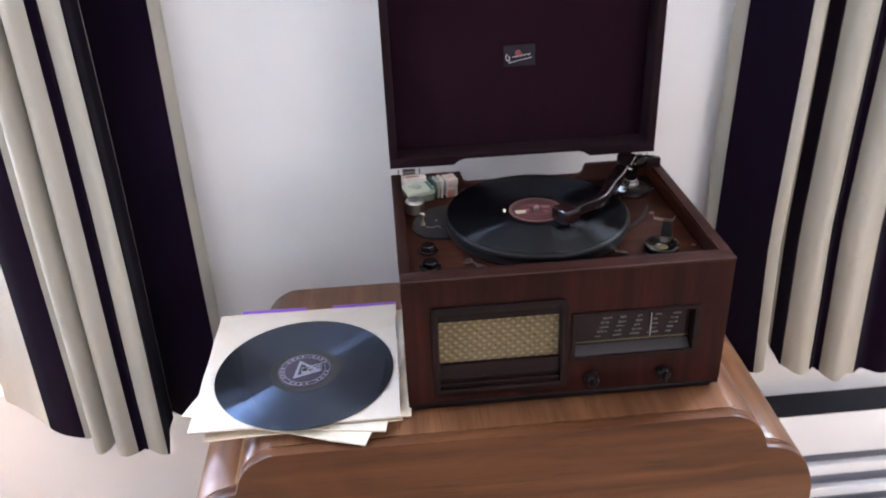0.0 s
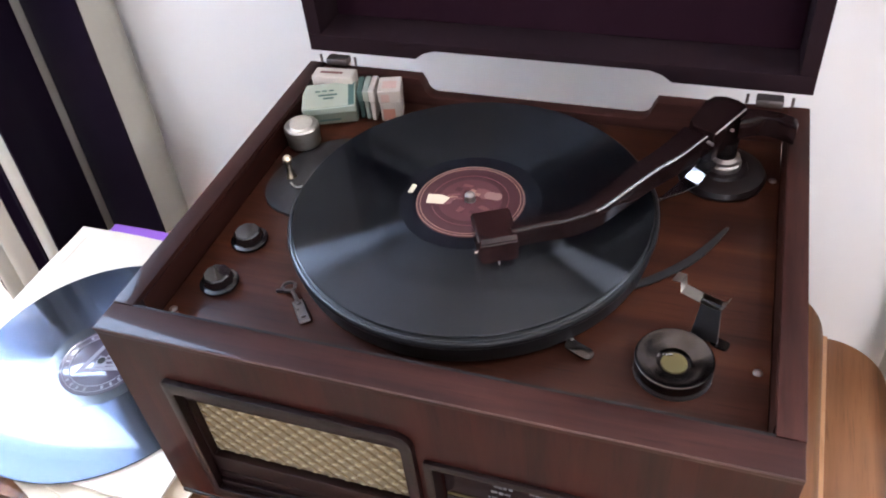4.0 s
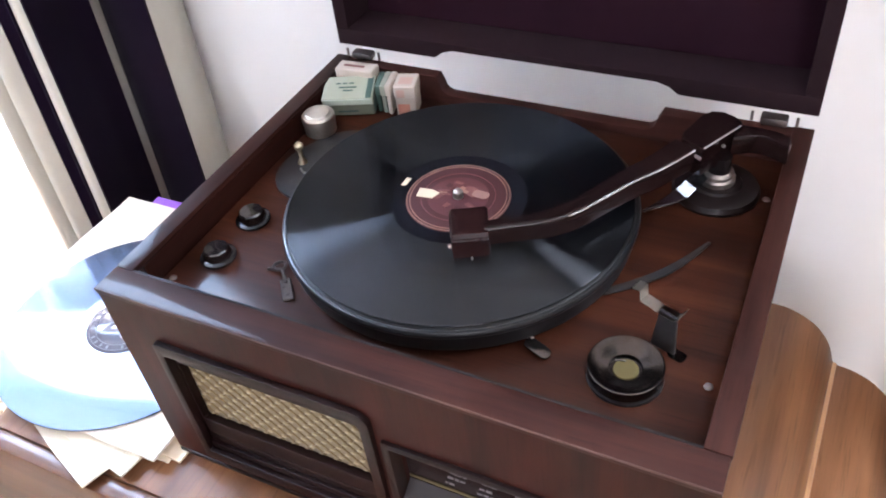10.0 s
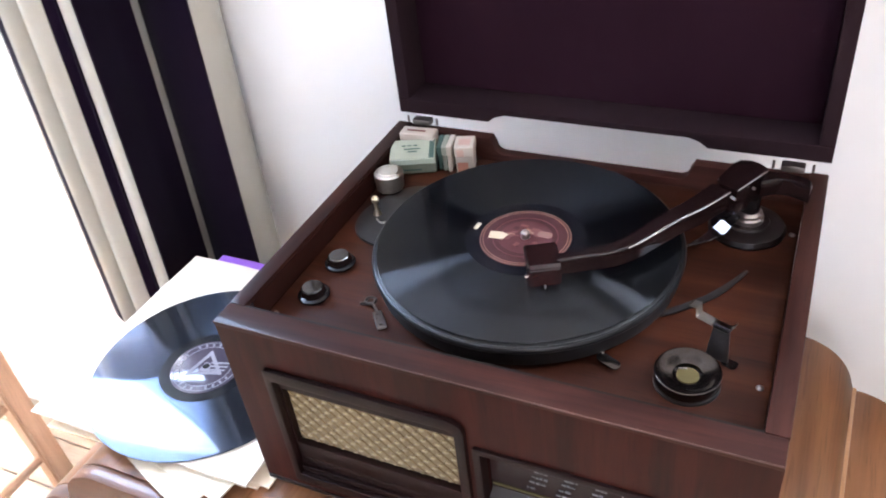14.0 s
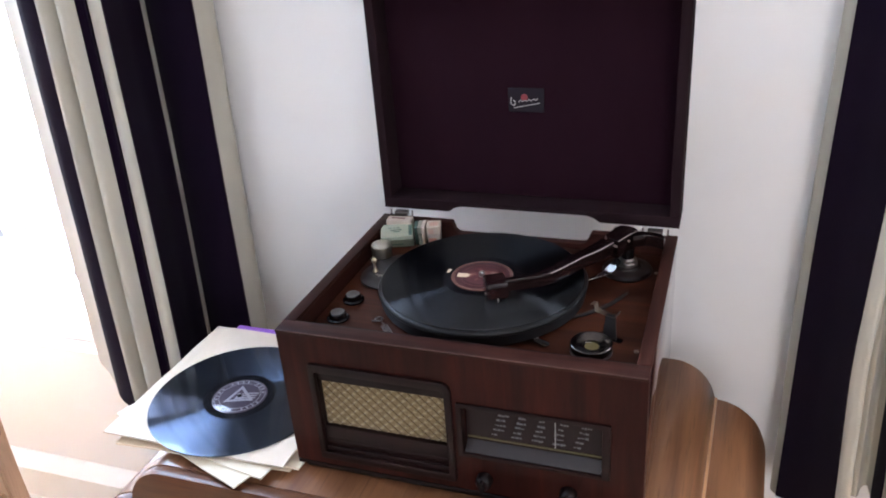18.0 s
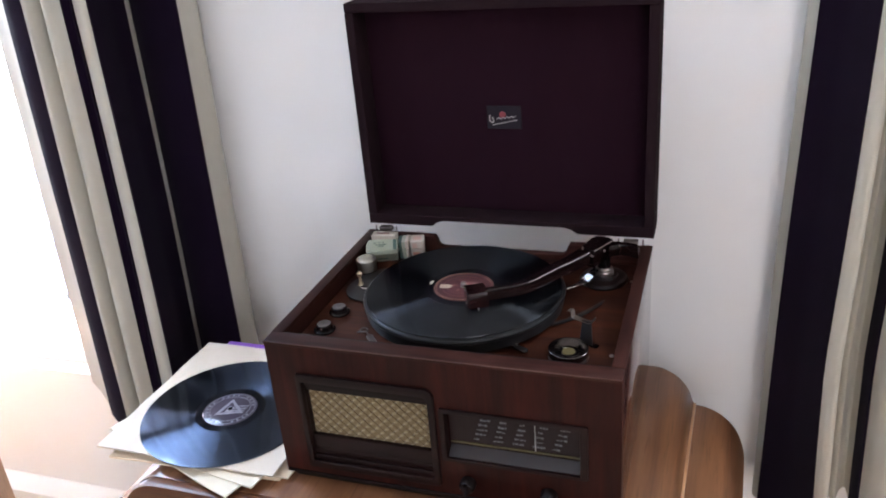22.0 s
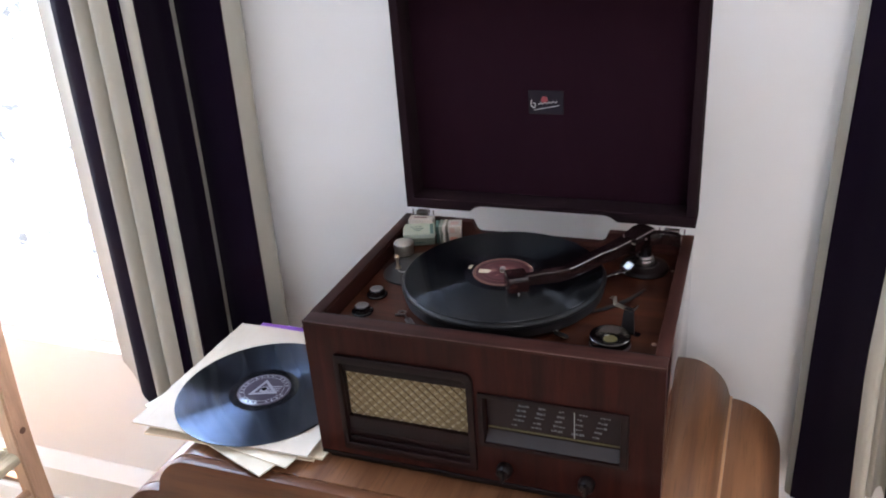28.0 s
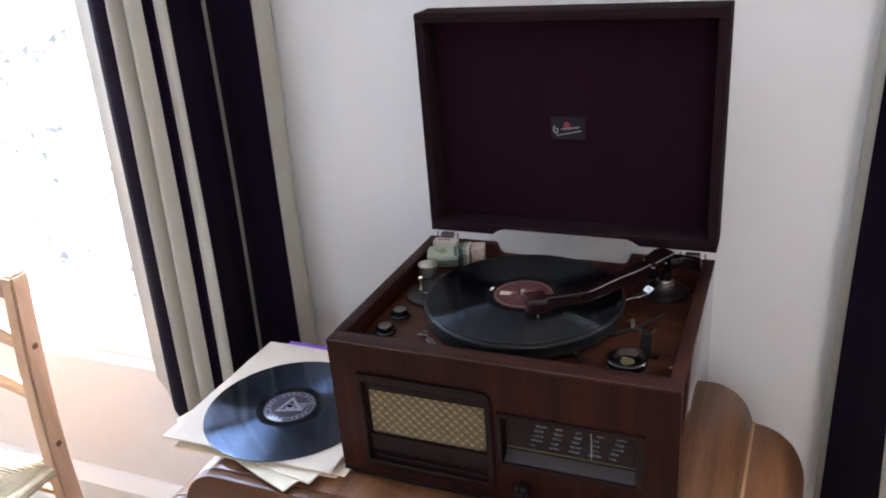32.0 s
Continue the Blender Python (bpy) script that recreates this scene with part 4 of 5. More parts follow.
# needle cup sunk in the board
BX, BY = 0.1405, 0.0735
cup = part("needle_cup", lathe([(0.0, 0.002), (0.0215, 0.002), (0.0228, 0.004), (0.0226, 0.0108), (0.0220, 0.0120), (0.0210, 0.0119), (0.0150, 0.0096), (0.0102, 0.0082), (0.0096, 0.0060), (0.0, 0.0055)], (BX, BY, ZP), 44), GUNMETAL, player, "round dark metal needle cup")
part("cup_rim", lathe([(0.0221, 0.0112), (0.0227, 0.0106), (0.0230, 0.0112), (0.0225, 0.0117), (0.0221, 0.0112)], (BX, BY, ZP), 44), GUNMETAL, cup, "bright turned rim")
part("cup_base", lathe([(0.0232, 0.0), (0.0232, 0.0018), (0.0, 0.0018)], (BX, BY, ZP), 36), BLACK_ENAMEL, cup)
part("needle_disc", lathe([(0.0078, 0.0061), (0.0076, 0.0072), (0.0, 0.0074)], (BX + 0.0003, BY - 0.0003, ZP), 24), NEEDLE_YELLOW, cup, "yellowed disc lying in the cup")
part("needle", tube([(BX - 0.007, BY + 0.003, ZP + 0.0086), (BX - 0.001, BY + 0.004, ZP + 0.0090)], 0.0005, 6), CHROME, cup)

# rest for the tone arm: dark post with a bent steel cradle
rest = part("arm_rest", prism([(-0.0085, 0.0), (0.0085, 0.0), (0.0058, 0.030), (-0.0058, 0.030)], -0.0012, 0.0012, "y", 0.0004, Matrix.Translation((0.156, 0.1025, ZP)) @ pose(0, 0, 0, -4, 0, -20)), BLACK_ENAMEL, player, "dark post of the arm rest")
m = Matrix.Translation((0.1505, 0.1080, ZP + 0.030)) @ pose(0, 0, 0, 0, 0, -21)
bm = bmesh.new()
prof = [(-0.018, 0.0075), (-0.0125, 0.0085), (-0.0115, 0.0005), (0.0, -0.0008), (0.012, -0.0008), (0.0145, 0.0008), (0.0165, 0.0065)]
rows = [[bm.verts.new(m @ Vector((x, y, z))) for y in (-0.0042, 0.0042)] for x, z in prof]
for a, b in zip(rows, rows[1:]):
    bm.faces.new((a[0], b[0], b[1], a[1]))
bmesh.ops.solidify(bm, geom=bm.faces[:], thickness=0.0009)
part("cradle", bm, TIN, rest, "bent bright steel cradle", 20)
part("rest_foot", prism(rounded(-0.004, 0.007, -0.004, 0.004, 0.0025, 3), 0.0003, 0.0012, "z", 0, Matrix.Translation((0.164, 0.100, ZP)) @ pose(0, 0, 0, 0, 0, -20)), GUNMETAL, rest)

# tone arm: pivot base, curved bakelite arm, pick-up head
PX, PY = 0.1535, 0.2665
arm = part("arm_base", lathe([(0.0, 0.0005), (0.0312, 0.0005), (0.0318, 0.003), (0.0300, 0.0065), (0.0250, 0.0085), (0.0185, 0.0090), (0.0172, 0.0110), (0.0, 0.0112)], (PX, PY, ZP), 48), BAKELITE_DULL, player, "round black bakelite base of the tone arm")
part("collar", lathe([(0.0128, 0.0105), (0.0128, 0.0150), (0.0112, 0.0165), (0.0112, 0.0190), (0.0090, 0.0210), (0.0, 0.0215)], (PX, PY, ZP), 32), HINGE_STEEL, arm, "tarnished chrome collar")
part("pivot", lathe([(0.0085, 0.020), (0.0085, 0.034), (0.0, 0.034)], (PX, PY, ZP), 20), BAKELITE, arm)
RIDGE = curve([(0.034, 0.1140, 1.0825), (0.051, 0.1240, 1.083), (0.068, 0.1335, 1.083), (0.083, 0.1480, 1.083), (0.096, 0.1690, 1.083), (0.110, 0.1925, 1.083), (0.1240, 0.2120, 1.083), (0.1392, 0.2388, 1.083)], 5)
n = len(RIDGE) - 1
bm = bmesh.new()
rings = []
for i, p in enumerate(RIDGE):
    d = (RIDGE[min(i + 1, n)] - RIDGE[max(i - 1, 0)]).normalized()
    side = Vector((0, 0, 1)).cross(d).normalized()
    u = i / n
    w, h, c = 0.010 + 0.009 * u**1.5, 0.0135 + 0.0035 * u, 0.0020
    sec = [(0.0004, -h)] + [(c - c * math.cos(q), c * math.sin(q) - c) for q in np.linspace(0, math.pi / 2, 5)] + [(w - 1.5 * c, 0.0), (w - 0.4 * c, -0.3 * c), (w, -1.2 * c), (w, -h)]
    rings.append([bm.verts.new(p + side * a + Vector((0, 0, b))) for a, b in sec])
for a, b in zip(rings, rings[1:]):
    for k in range(10):
        bm.faces.new((a[k], a[(k + 1) % 10], b[(k + 1) % 10], b[k]))
bm.faces.new(rings[0]), bm.faces.new(rings[-1][::-1])
tonearm = part("tone_arm", bm, BAKELITE_BROWN, player, "curved dark brown bakelite tone arm resting on the record", 30)
house = [(0.1440, 0.2405), (0.1633, 0.2776), (0.1632, 0.2805), (0.1570, 0.2868), (0.1485, 0.2903), (0.1400, 0.2893), (0.1344, 0.2822), (0.1310, 0.2706), (0.1262, 0.2560), (0.1290, 0.2480)]
part("arm_housing", prism(house, 1.0590, 1.0838, "z", 0.0022), BAKELITE_BROWN, tonearm, "broad bakelite housing over the pivot")
# thin pale tubes draw the ridge's highlight, from the elbow to the tip
part("ridge_highlight", tube([p + Vector((0, 0, -0.0008)) for p in RIDGE[14:]], 0.00055, 8), RIDGE_GLINT, tonearm, "painted highlight along the arm")
part("ridge_highlight", tube([(0.1448, 0.2415, 1.0833), (0.1540, 0.2592, 1.0833), (0.1626, 0.2757, 1.0833)], 0.0006, 8), RIDGE_GLINT, tonearm)
part("hinge_pin", tube([(0.1400, 0.2372, 1.0790), (0.1440, 0.2345, 1.0790)], 0.0012, 8), STEEL, tonearm)
part("side_pin", tube([(0.1545, 0.2570, 1.0775), (0.1560, 0.2560, 1.0775)], 0.0012, 8), STEEL, tonearm)
tail = [(p.x, p.y) for p in curve([(0.1590, 0.2820, 0), (0.1645, 0.2826, 0), (0.1756, 0.2826, 0), (0.1883, 0.2806, 0), (0.1965, 0.2755, 0), (0.1985, 0.2695, 0)], 4)]
tail += [(0.1975, 0.2650)] + [(p.x, p.y) for p in curve([(0.1930, 0.2670, 0), (0.1860, 0.2705, 0), (0.1790, 0.2722, 0), (0.1710, 0.2710, 0), (0.1600, 0.2640, 0)], 4)]
part("housing_tail", prism(tail, 1.0640, 1.0805, "z", 0.0020), BAKELITE_BROWN, tonearm, "cranked counterweight tail")
mh = Matrix.Translation((0.0205, 0.1195, 1.0715)) @ pose(0, 0, 0, 0, 0, 27)
bm = prism([(-0.0125, -0.0085), (0.0125, -0.0085), (0.0130, 0.0080), (0.0115, 0.0100), (-0.0115, 0.0100), (-0.0130, 0.0080)], -0.0130, 0.0145, "y", 0.0014, mh)
head = part("pickup_head", bm, BAKELITE_RED, tonearm, "blocky bakelite pick-up head")
part("head_plate", prism([(-0.0128, 0.0098), (-0.0060, 0.0106), (0.0128, 0.0103), (0.0150, 0.0080), (0.0150, 0.0072), (-0.0128, 0.0072)], -0.0118, 0.0118, "x", 0.0005, mh @ pose(0, 0, 0, 0, 0, 180)), BAKELITE_RED, head, "sloping front cap")
part("head_nose", block(-0.0122, 0.0122, -0.0152, -0.0132, -0.0085, 0.0068, 0.0008, 1, mh), BAKELITE_RED, head)
part("needle_screw", tube([mh @ Vector((-0.0128, -0.008, -0.003)), mh @ Vector((-0.0150, -0.008, -0.003))], 0.0018, 8), GUNMETAL, head)
part("stylus", tube([mh @ Vector((0, -0.010, -0.0085)), mh @ Vector((0, -0.0115, -0.0143))], [0.0010, 0.0004], 6), STEEL, head)
# trip lever of bright steel beside the base
bm = bmesh.new()
blade = [((0.1115, 0.2155), (0.1130, 0.2140), 1.0393), ((0.1215, 0.2325), (0.1280, 0.2275), 1.0396), ((0.1280, 0.2460), (0.1380, 0.2380), 1.0400), ((0.1335, 0.2502), (0.1435, 0.2422), 1.0468), ((0.1420, 0.2600), (0.1490, 0.2510), 1.0510)]
rows = [[bm.verts.new((*a, z)), bm.verts.new((*b, z))] for a, b, z in blade]
for a, b in zip(rows, rows[1:]):
    bm.faces.new((a[0], b[0], b[1], a[1]))
bmesh.ops.solidify(bm, geom=bm.faces[:], thickness=0.001)
trip = part("trip_lever", bm, CHROME, player, "bright bent steel trip lever", 15)
part("lever_edge", tube([(0.1118, 0.2140, 1.0398), (0.1285, 0.2272, 1.0402), (0.1384, 0.2378, 1.0406)], 0.0007, 8), CHROME, trip)

# ---- lid: shallow tray, lined, upright on two hinges ----
LY, LZ0, LZ1 = 0.335, 1.0625, 1.388
lid = part("lid", plate(-W2 - 0.001, W2 + 0.001, LZ0 + 0.002, LZ1, LY + 0.044, LY + 0.054), LEATHERETTE, player, "open lid with a dark lining")
lid_line = [(-W2 - 0.001, LZ0), (NA - 0.012, LZ0), (NA - 0.004, LZ0 + 0.006), (NA + 0.006, LZ0 + 0.009), (NB - 0.006, LZ0 + 0.009), (NB + 0.004, LZ0 + 0.006), (NB + 0.012, LZ0), (W2 + 0.001, LZ0),
            (W2 + 0.001, LZ0 + 0.016), (-W2 - 0.001, LZ0 + 0.016)]
part("lid_bottom_rail", prism(lid_line, LY, LY + 0.0435, "y", 0.0015), LEATHERETTE, lid)
part("lid_top_rail", block(-W2 - 0.001, W2 + 0.001, LY, LY + 0.0435, LZ1 - 0.013, LZ1, 0.0015), LEATHERETTE, lid, "worn dark edge of the lid")
for s in (-1, 1):
    xa, xb = sorted((s * (W2 + 0.001), s * (W2 - 0.012)))
    part("lid_side", block(xa, xb, LY, LY + 0.0435, LZ0 + 0.0163, LZ1 - 0.0133, 0.0015), LEATHERETTE, lid)
part("lid_lining", block(-W2 + 0.0125, W2 - 0.0125, LY + 0.0385, LY + 0.0436, LZ0 + 0.0165, LZ1 - 0.0135, 0.001), LINING, lid, "dark purple-brown cloth lining")
badge = part("badge", block(-0.0265, 0.0235, LY + 0.0365, LY + 0.0384, 1.2035, 1.2370, 0.0008, 1), BADGE_NAVY, lid, "small dark enamel maker's plate")
yb = LY + 0.0360
script = curve([(-0.0215, yb, 1.2240), (-0.0225, yb, 1.2165), (-0.0180, yb, 1.2130), (-0.0165, yb, 1.2180), (-0.0195, yb, 1.2200)], 4)
bm = tube(script, 0.0009, 6)
wave = [(-0.0120 + 0.0030 * k, yb, 1.2175 + 0.0022 * (k % 2) + 0.0004 * k) for k in range(10)]
tube(curve(wave, 3), 0.0007, 6, bm=bm)
tube([(-0.0185, yb, 1.2095), (0.0175, yb, 1.2170)], 0.0006, 6, bm=bm)
part("badge_flourish", bm, PRINT_WHITE, badge, "white flourish")
part("badge_spot", lathe([(0.0, -0.0004), (0.0048, -0.0004), (0.0048, 0.0006), (0.0, 0.0006)], (-0.0035, LY + 0.0362, 1.2245), 14, pose(0, 0, 0, 90, 0, 0)), PRINT_RED, badge, "red spot")
for x in (-0.182, 0.181):
    h = part("hinge", block(x - 0.010, x + 0.010, D - 0.006, D + 0.0045, ZT + 0.0002, ZT + 0.0066, 0.0015), HINGE_STEEL, player, "worn brown steel hinge")
    for q in (-0.0165, 0.0165):
        part("hinge_pin", tube([(x + q, D - 0.001, ZT + 0.0002), (x + q, D - 0.001, ZT + 0.0076)], 0.0012, 8), HINGE_STEEL, h)

# ---- records, sleeves and needle boxes ----
def disc_record(name, at, turn, label, kind):
    """A ten-inch record with its label; kind picks the print on the label."""
    x, y, z = at
    r = new(name, finish(name, lathe([(0.0365, 0.0), (0.1250, 0.0002), (0.1253, 0.0010), (0.1250, 0.0019), (0.1235, 0.0022), (0.0500, 0.0020), (0.0365, 0.0016)], (0, 0, 0), 128), SHELLAC if kind == "red" else SHELLAC_SKY_TINT, (0, 0, 0)))
    r.matrix_basis = pose(x, y, z, 0, 0, turn)
    tagged(r, label, "record")

    def on(nm, bm, material, parent=r, text=""):
        ob = new(nm, finish(nm, bm, material, (0, 0, 0)))
        ob.parent = parent
        return tagged(ob, text) if text else ob

    on("runout", lathe([(0.0362, 0.0018), (0.0500, 0.0022), (0.0500, 0.0006), (0.0362, 0.0006)], (0, 0, 0), 96), RUNOUT, text="smooth run-out ring")
    lab = on("label", lathe([(0.0, 0.0004), (0.0385, 0.0004), (0.0385, 0.0022), (0.0380, 0.0025), (0.0, 0.0025)], (0, 0, 0), 72), LABEL_RED if kind == "red" else LABEL_PLUM, text="round paper label")
    ink = LABEL_PINK if kind == "red" else LABEL_SILVER

    def ring(ra, rb, material):
        on("printed_ring", lathe([(ra, 0.0026), (rb, 0.0026), (rb, 0.0029), (ra, 0.0029), (ra, 0.0026)], (0, 0, 0), 64), material, lab)

    ring(0.0350, 0.0356, LABEL_GOLD if kind == "red" else ink)
    if kind == "red":
        ring(0.0372, 0.0378, LABEL_GOLD)
        ring(0.0268, 0.0273, ink)
        on("printed_disc", prism([(0.0225 * math.cos(radians(6 * a)), 0.0225 * math.sin(radians(6 * a))) for a in range(60)], 0.0024, 0.0027, "z"), LABEL_ROSE, lab, "rosy print round the centre")
        rng = random.Random(11)
        for k in range(16):
            a, q = radians(rng.uniform(0, 360)), rng.uniform(0.007, 0.0185)
            w, h = rng.uniform(0.0018, 0.0055), rng.uniform(0.0010, 0.0034)
            pts = [(cx * w * rng.uniform(0.7, 1.1), cy * h * rng.uniform(0.7, 1.1)) for cx, cy in ((-1, -1), (0.2, -1.2), (1, -0.8), (1.1, 0.6), (0.1, 1), (-0.9, 0.8))]
            m = pose(q * math.cos(a), q * math.sin(a), 0, 0, 0, rng.uniform(-25, 25) - 20)
            on("printed_shape", prism(pts, 0.0026, 0.0028 + 0.00001 * k, "z", 0, m), rng.choice((LABEL_PINK, LABEL_RED, LABEL_RED, LABEL_GOLD)), lab)
        on("printed_shape", prism(rounded(0.008, 0.0205, 0.004, 0.012, 0.003, 3), 0.0027, 0.00305, "z", 0, pose(0, 0, 0, 0, 0, -24)), LABEL_PALE, lab, "pale worn print")
        on("sticker", prism([(-0.031, 0.001), (-0.019, -0.002), (-0.014, 0.004), (-0.019, 0.008), (-0.029, 0.0105)], 0.0027, 0.0031, "z"), LABEL_WHITE, lab, "pale paper sticker")
        on("paper_scrap", prism([(-0.0440, 0.0150), (-0.0405, 0.0145), (-0.0370, 0.0225), (-0.0405, 0.0240)], 0.0022, 0.0026, "z"), LABEL_WHITE, r, "small white scrap stuck on the run-out")
    else:
        ring(0.0285, 0.0292, ink)
        tri = [(0.024 * math.cos(radians(a)), 0.024 * math.sin(radians(a))) for a in (95, 215, 335)]
        inner = [(0.66 * a, 0.66 * b) for a, b in tri]
        on("printed_triangle", frame_of(tri, inner, 0.0026, 0.0029, "z"), ink, lab)
        on("printed_shape", prism([(-0.006, -0.007), (0.006, -0.007), (0.004, 0.004), (-0.003, 0.006)], 0.0026, 0.0029, "z"), ink, lab)
        for k in range(4):
            on("print_bar", prism(rounded(0.004 + 0.001 * k, 0.026 - 0.0015 * k, 0.004 - 0.0052 * k, 0.0062 - 0.0052 * k, 0.0005, 2), 0.0030, 0.0033, "z"), ink, lab)
        for k in range(26):
            a = radians(360 * k / 26)
            if k % 5:
                on("print_bar", block(-0.0011, 0.0011, -0.0018, 0.0018, 0.0026, 0.0029, 0, 1, pose(0.0322 * math.cos(a), 0.0322 * math.sin(a), 0, 0, 0, math.degrees(a) + 90)), ink, lab)
    on("centre_hole", lathe([(0.0, 0.0027), (0.0038, 0.0027), (0.0038, 0.0030), (0.0, 0.0030)], (0, 0, 0), 20), RUNOUT if kind != "red" else STEEL, lab)
    return r


disc_record("record", (TX, TY, ZP + 0.0260), 20, "black shellac record with a maroon label on the turntable", "red")


def sleeve(x, y, z, turn, material, label, size=0.262, notch=False, height=0.0022, bend=0.0):
    """A square paper sleeve with a round window and slightly curling edges."""
    bm = bmesh.new()
    n, h = 12, size / 2
    grid = {}
    for s in (0, 1):
        for i in range(n + 1):
            for j in range(n + 1):
                u, v = i / n * 2 - 1, j / n * 2 - 1
                lift = bend * max(abs(u), abs(v)) ** 3 * (0.6 + 0.4 * math.sin(3 * u + 2 * v))
                grid[i, j, s] = bm.verts.new((u * h + 0.0006 * math.sin(9 * v), v * h + 0.0006 * math.sin(8 * u), s * height + lift))
    for i in range(n):
        for j in range(n):
            if notch and j == n - 1 and 5 <= i <= 6:
                continue
            bm.faces.new([grid[i + a, j + b, 0] for a, b in ((0, 0), (0, 1), (1, 1), (1, 0))])
            bm.faces.new([grid[i + a, j + b, 1] for a, b in ((0, 0), (1, 0), (1, 1), (0, 1))])
    for k in range(n):
        for a, b in (((k, 0), (k + 1, 0)), ((k, n), (k + 1, n)), ((0, k), (0, k + 1)), ((n, k), (n, k + 1))):
            if notch and a[1] == n and 5 <= k <= 6 and b[1] == n:
                continue
            bm.faces.new((grid[(*a, 0)], grid[(*b, 0)], grid[(*b, 1)], grid[(*a, 1)]))
    rim = block(-h + 0.004, -h + 0.016, -h + 0.004, h - 0.004, height + 0.0001, height + 0.0004, 0.0001, 1)
    ob = new("record_sleeve", finish("record_sleeve", bm, material, (0, 0, 0)))
    ob.matrix_basis = pose(x, y, z, 0, 0, turn)
    seam = new("glued_seam", finish("glued_seam", rim, material, (0, 0, 0)))
    seam.parent = ob
    return tagged(ob, label, "record sleeve", "stack of record sleeves")


ZSL = ZS + 0.0004
sleeve(-0.342, 0.145, ZSL + 0.0104, -1.2, PAPER_PURPLE, "purple record sleeve just under the top one", 0.244, True)
sleeve(-0.328, 0.129, ZSL + 0.0026, -4, PAPER_TAN, "tan paper record sleeve low in the stack", 0.260)
sleeve(-0.346, 0.105, ZSL + 0.0052, -20, PAPER_CREAM, "cream paper record sleeve turned askew in the stack", 0.260)
sleeve(-0.347, 0.109, ZSL + 0.0078, -10, PAPER_CREAM, "cream paper record sleeve turned slightly in the stack", 0.260)
sleeve(-0.352, 0.112, ZSL, 2, PAPER_TAN, "tan paper record sleeve at the bottom of the stack", 0.258)
sleeve(-0.357, 0.117, ZSL + 0.0130, -0.6, PAPER_WHITE, "white paper record sleeve on top of the stack", 0.274)
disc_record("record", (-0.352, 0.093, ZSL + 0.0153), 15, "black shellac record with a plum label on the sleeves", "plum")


def card_box(name, x, y, turn, w, d, h, side, top, label, cat="needle box"):
    b = thing(name, (x, y, ZP), label, cat)
    b.matrix_basis = pose(x, y, ZP + 0.0003, 0, 0, turn)
    z0 = 0.0

    def on(nm, bm, material, text=""):
        ob = new(nm, finish(nm, bm, material, (0, 0, 0)))
        ob.parent = b
        return tagged(ob, text) if text else ob

    on("body", block(-w / 2, w / 2, -d / 2, d / 2, 0, h * 0.62, 0.0008, 1), side)
    on("lid", block(-w / 2 - 0.0007, w / 2 + 0.0007, -d / 2 - 0.0007, d / 2 + 0.0007, h * 0.62, h, 0.0009, 1), top)
    return b, on, h


# the green box leans with its back on a flat dark one
db, on, h = card_box("needle_box", -0.1735, 0.2905, 21, 0.040, 0.014, 0.0046, BOX_DARKGREEN, BOX_DARKGREEN, "flat dark green cardboard needle box under another")
gb, on, h = card_box("needle_box", -0.168, 0.272, 21, 0.045, 0.030, 0.0200, BOX_GREEN, BOX_GREEN_PALE, "pale green cardboard needle box leaning in the corner")
gb.matrix_basis = pose(-0.168, 0.272, ZP + 0.0012, 0, 0, 21) @ pose(0, 0, 0, 9) @ Matrix.Translation((0, 0.015, 0))
on("printed_band", block(0.0165, 0.0215, -0.0150, 0.0150, h - 0.0002, h + 0.0003), BOX_DARKGREEN, "dark green printed band")
on("pale_edge", block(-0.0225, 0.0225, -0.0162, -0.0157, h * 0.66, h - 0.0006), BOX_PALE_EDGE, "paler strip along the lid's front")
for k in range(3):
    on("print_bar", block(-0.012 + 0.006 * k, -0.008 + 0.006 * k, 0.0045, 0.0060, h - 0.0002, h + 0.0003), BOX_DARKGREEN)
for k in range(2):
    on("print_bar", block(-0.009 + 0.004 * k, 0.007 - 0.003 * k, -0.0010 - 0.0042 * k, 0.0006 - 0.0042 * k, h - 0.0002, h + 0.0003), BOX_DARKGREEN)
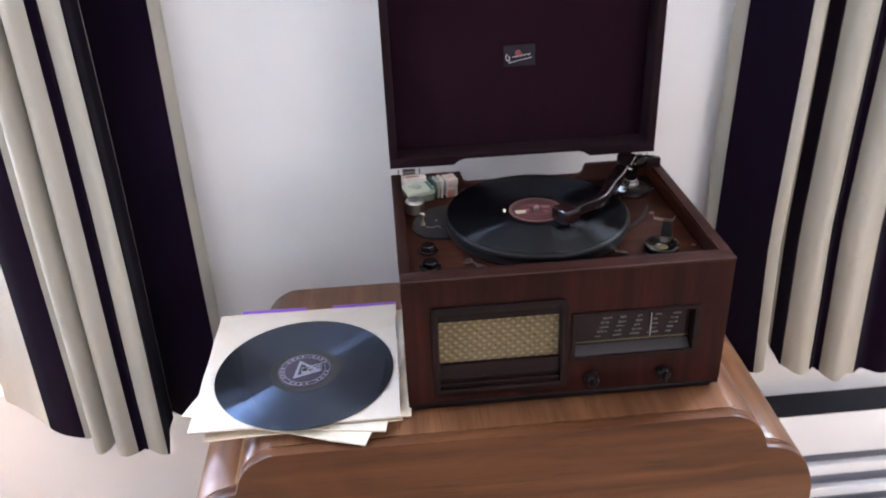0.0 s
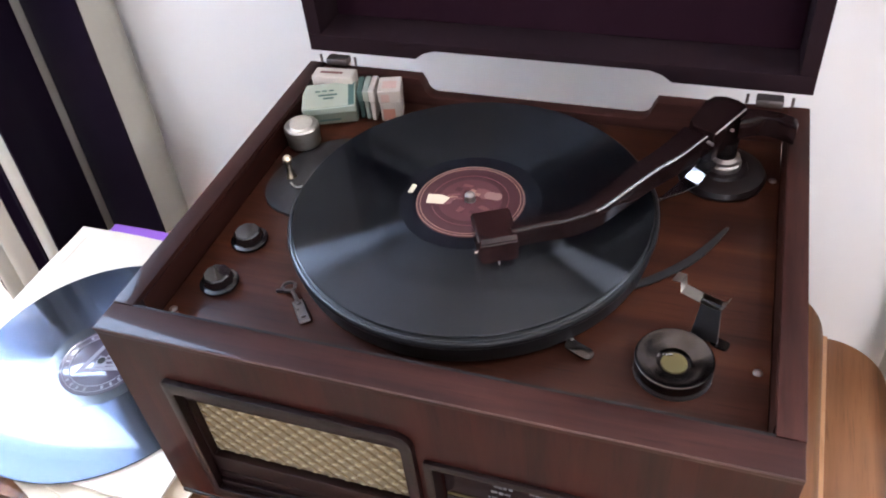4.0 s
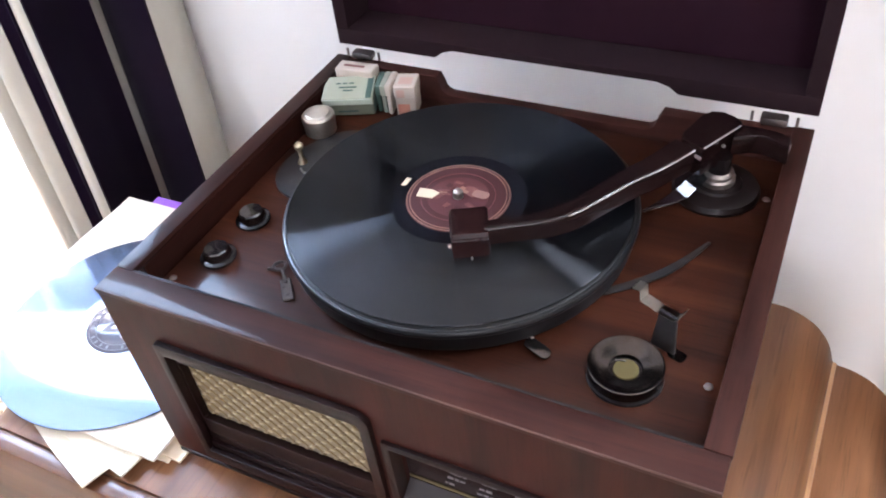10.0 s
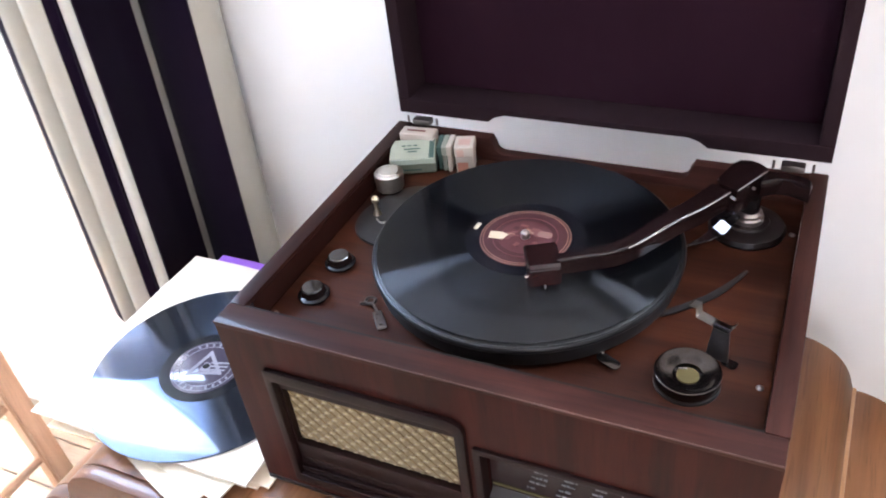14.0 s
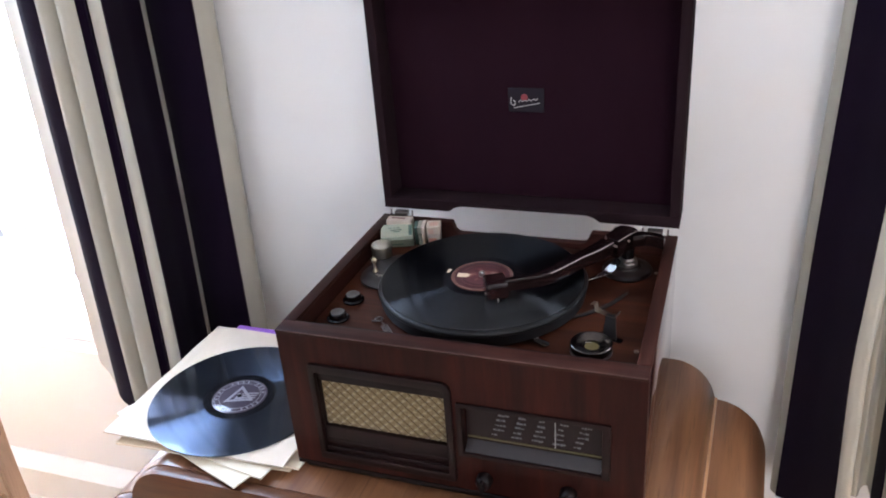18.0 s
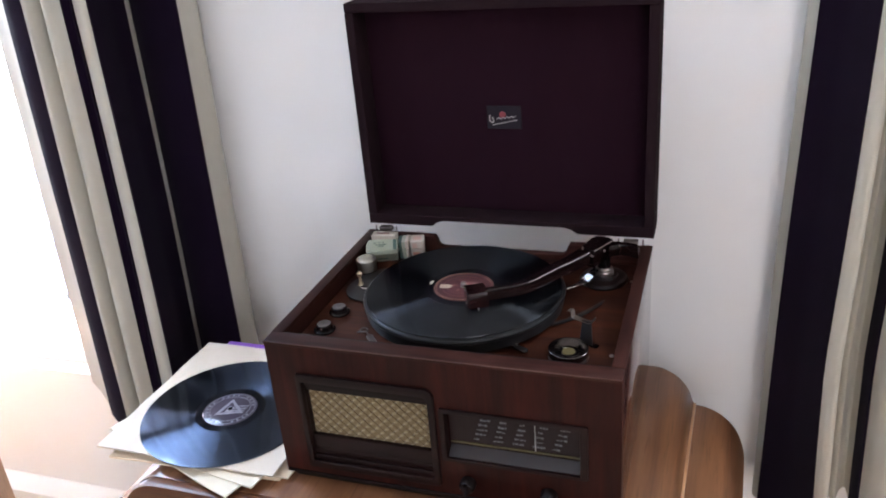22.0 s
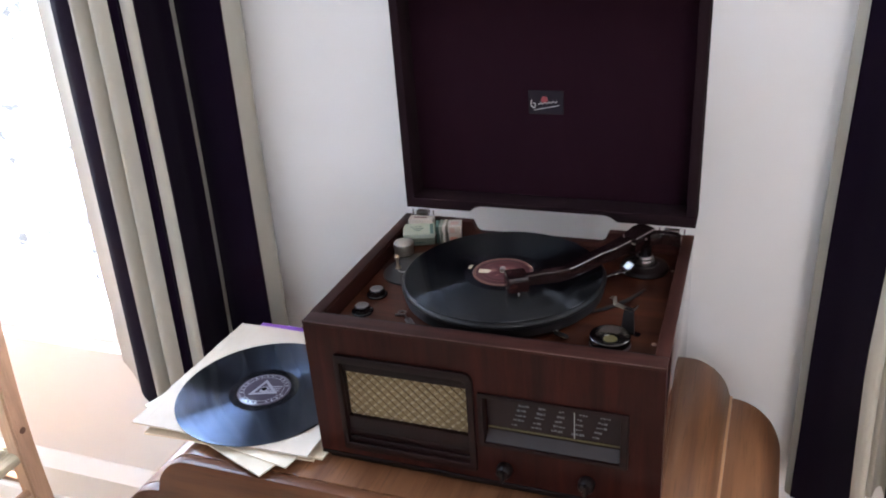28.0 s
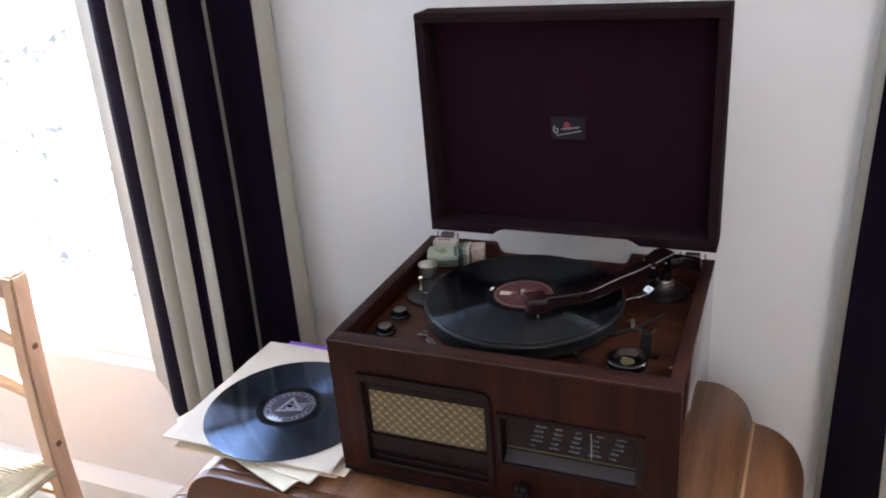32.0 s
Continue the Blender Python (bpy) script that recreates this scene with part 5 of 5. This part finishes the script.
on("print_bar", block(-0.010, 0.008, -0.0156, -0.0151, 0.0045, 0.0060), BOX_DARKGREEN)
on("printed_end", block(0.0226, 0.0232, -0.0125, 0.0125, 0.001, h - 0.001), BOX_DARKGREEN, "dark green printed end")
rb, on, h = card_box("needle_box", -0.1215, 0.2985, 16, 0.018, 0.022, 0.0300, BOX_CREAM, BOX_CREAM, "cream and orange cardboard needle box beside the green one")
on("printed_panel", block(-0.0070, 0.0035, -0.0120, -0.0117, 0.002, 0.0125), BOX_RED, "orange-red printed panel")
on("printed_panel", block(-0.0070, 0.0000, -0.0122, -0.0120, 0.0195, 0.0270), BOX_PINK, "faded pink printed panel")
on("printed_panel", block(-0.0060, 0.0060, -0.007, 0.004, h - 0.0002, h + 0.0003), BOX_PINK, "faded pink printed panel")
for k, (mt, words) in enumerate(((BOX_DARKGREEN, "thin dark green needle packet standing on edge"), (BOX_GREYGREEN, "thin grey-green needle packet standing on edge"), (BOX_CREAM, "thin cream needle packet standing on edge"))):
    mb, on, h = card_box("needle_packet", -0.1485 + 0.0062 * k, 0.2985 - 0.0006 * k, 17 - 3 * k, 0.0040, 0.024, 0.0270 + 0.0014 * k, mt, mt, words, "needle packet")
wb, on, h = card_box("needle_box", -0.1760, 0.3060, 4, 0.036, 0.014, 0.0310, BOX_CREAM, BOX_CREAM, "cream cardboard needle box behind the green one")
on("print_bar", block(-0.012, 0.008, -0.002, 0.001, h - 0.0002, h + 0.0003), LABEL_PINK)

tin = thing("needle_tin", (-0.1790, 0.2400, ZP), "small round dull metal needle tin", "tin")
part("body", lathe([(0.0, 0.0032), (0.0130, 0.0032), (0.0138, 0.0042), (0.0138, 0.0150), (0.0, 0.0150)], (-0.1790, 0.2400, ZP), 36), TIN, tin)
part("lid", lathe([(0.0143, 0.0135), (0.0145, 0.0150), (0.0145, 0.0200), (0.0135, 0.0214), (0.0110, 0.0218), (0.0100, 0.0226), (0.0, 0.0230)], (-0.1790, 0.2400, ZP), 36), TIN, tin)
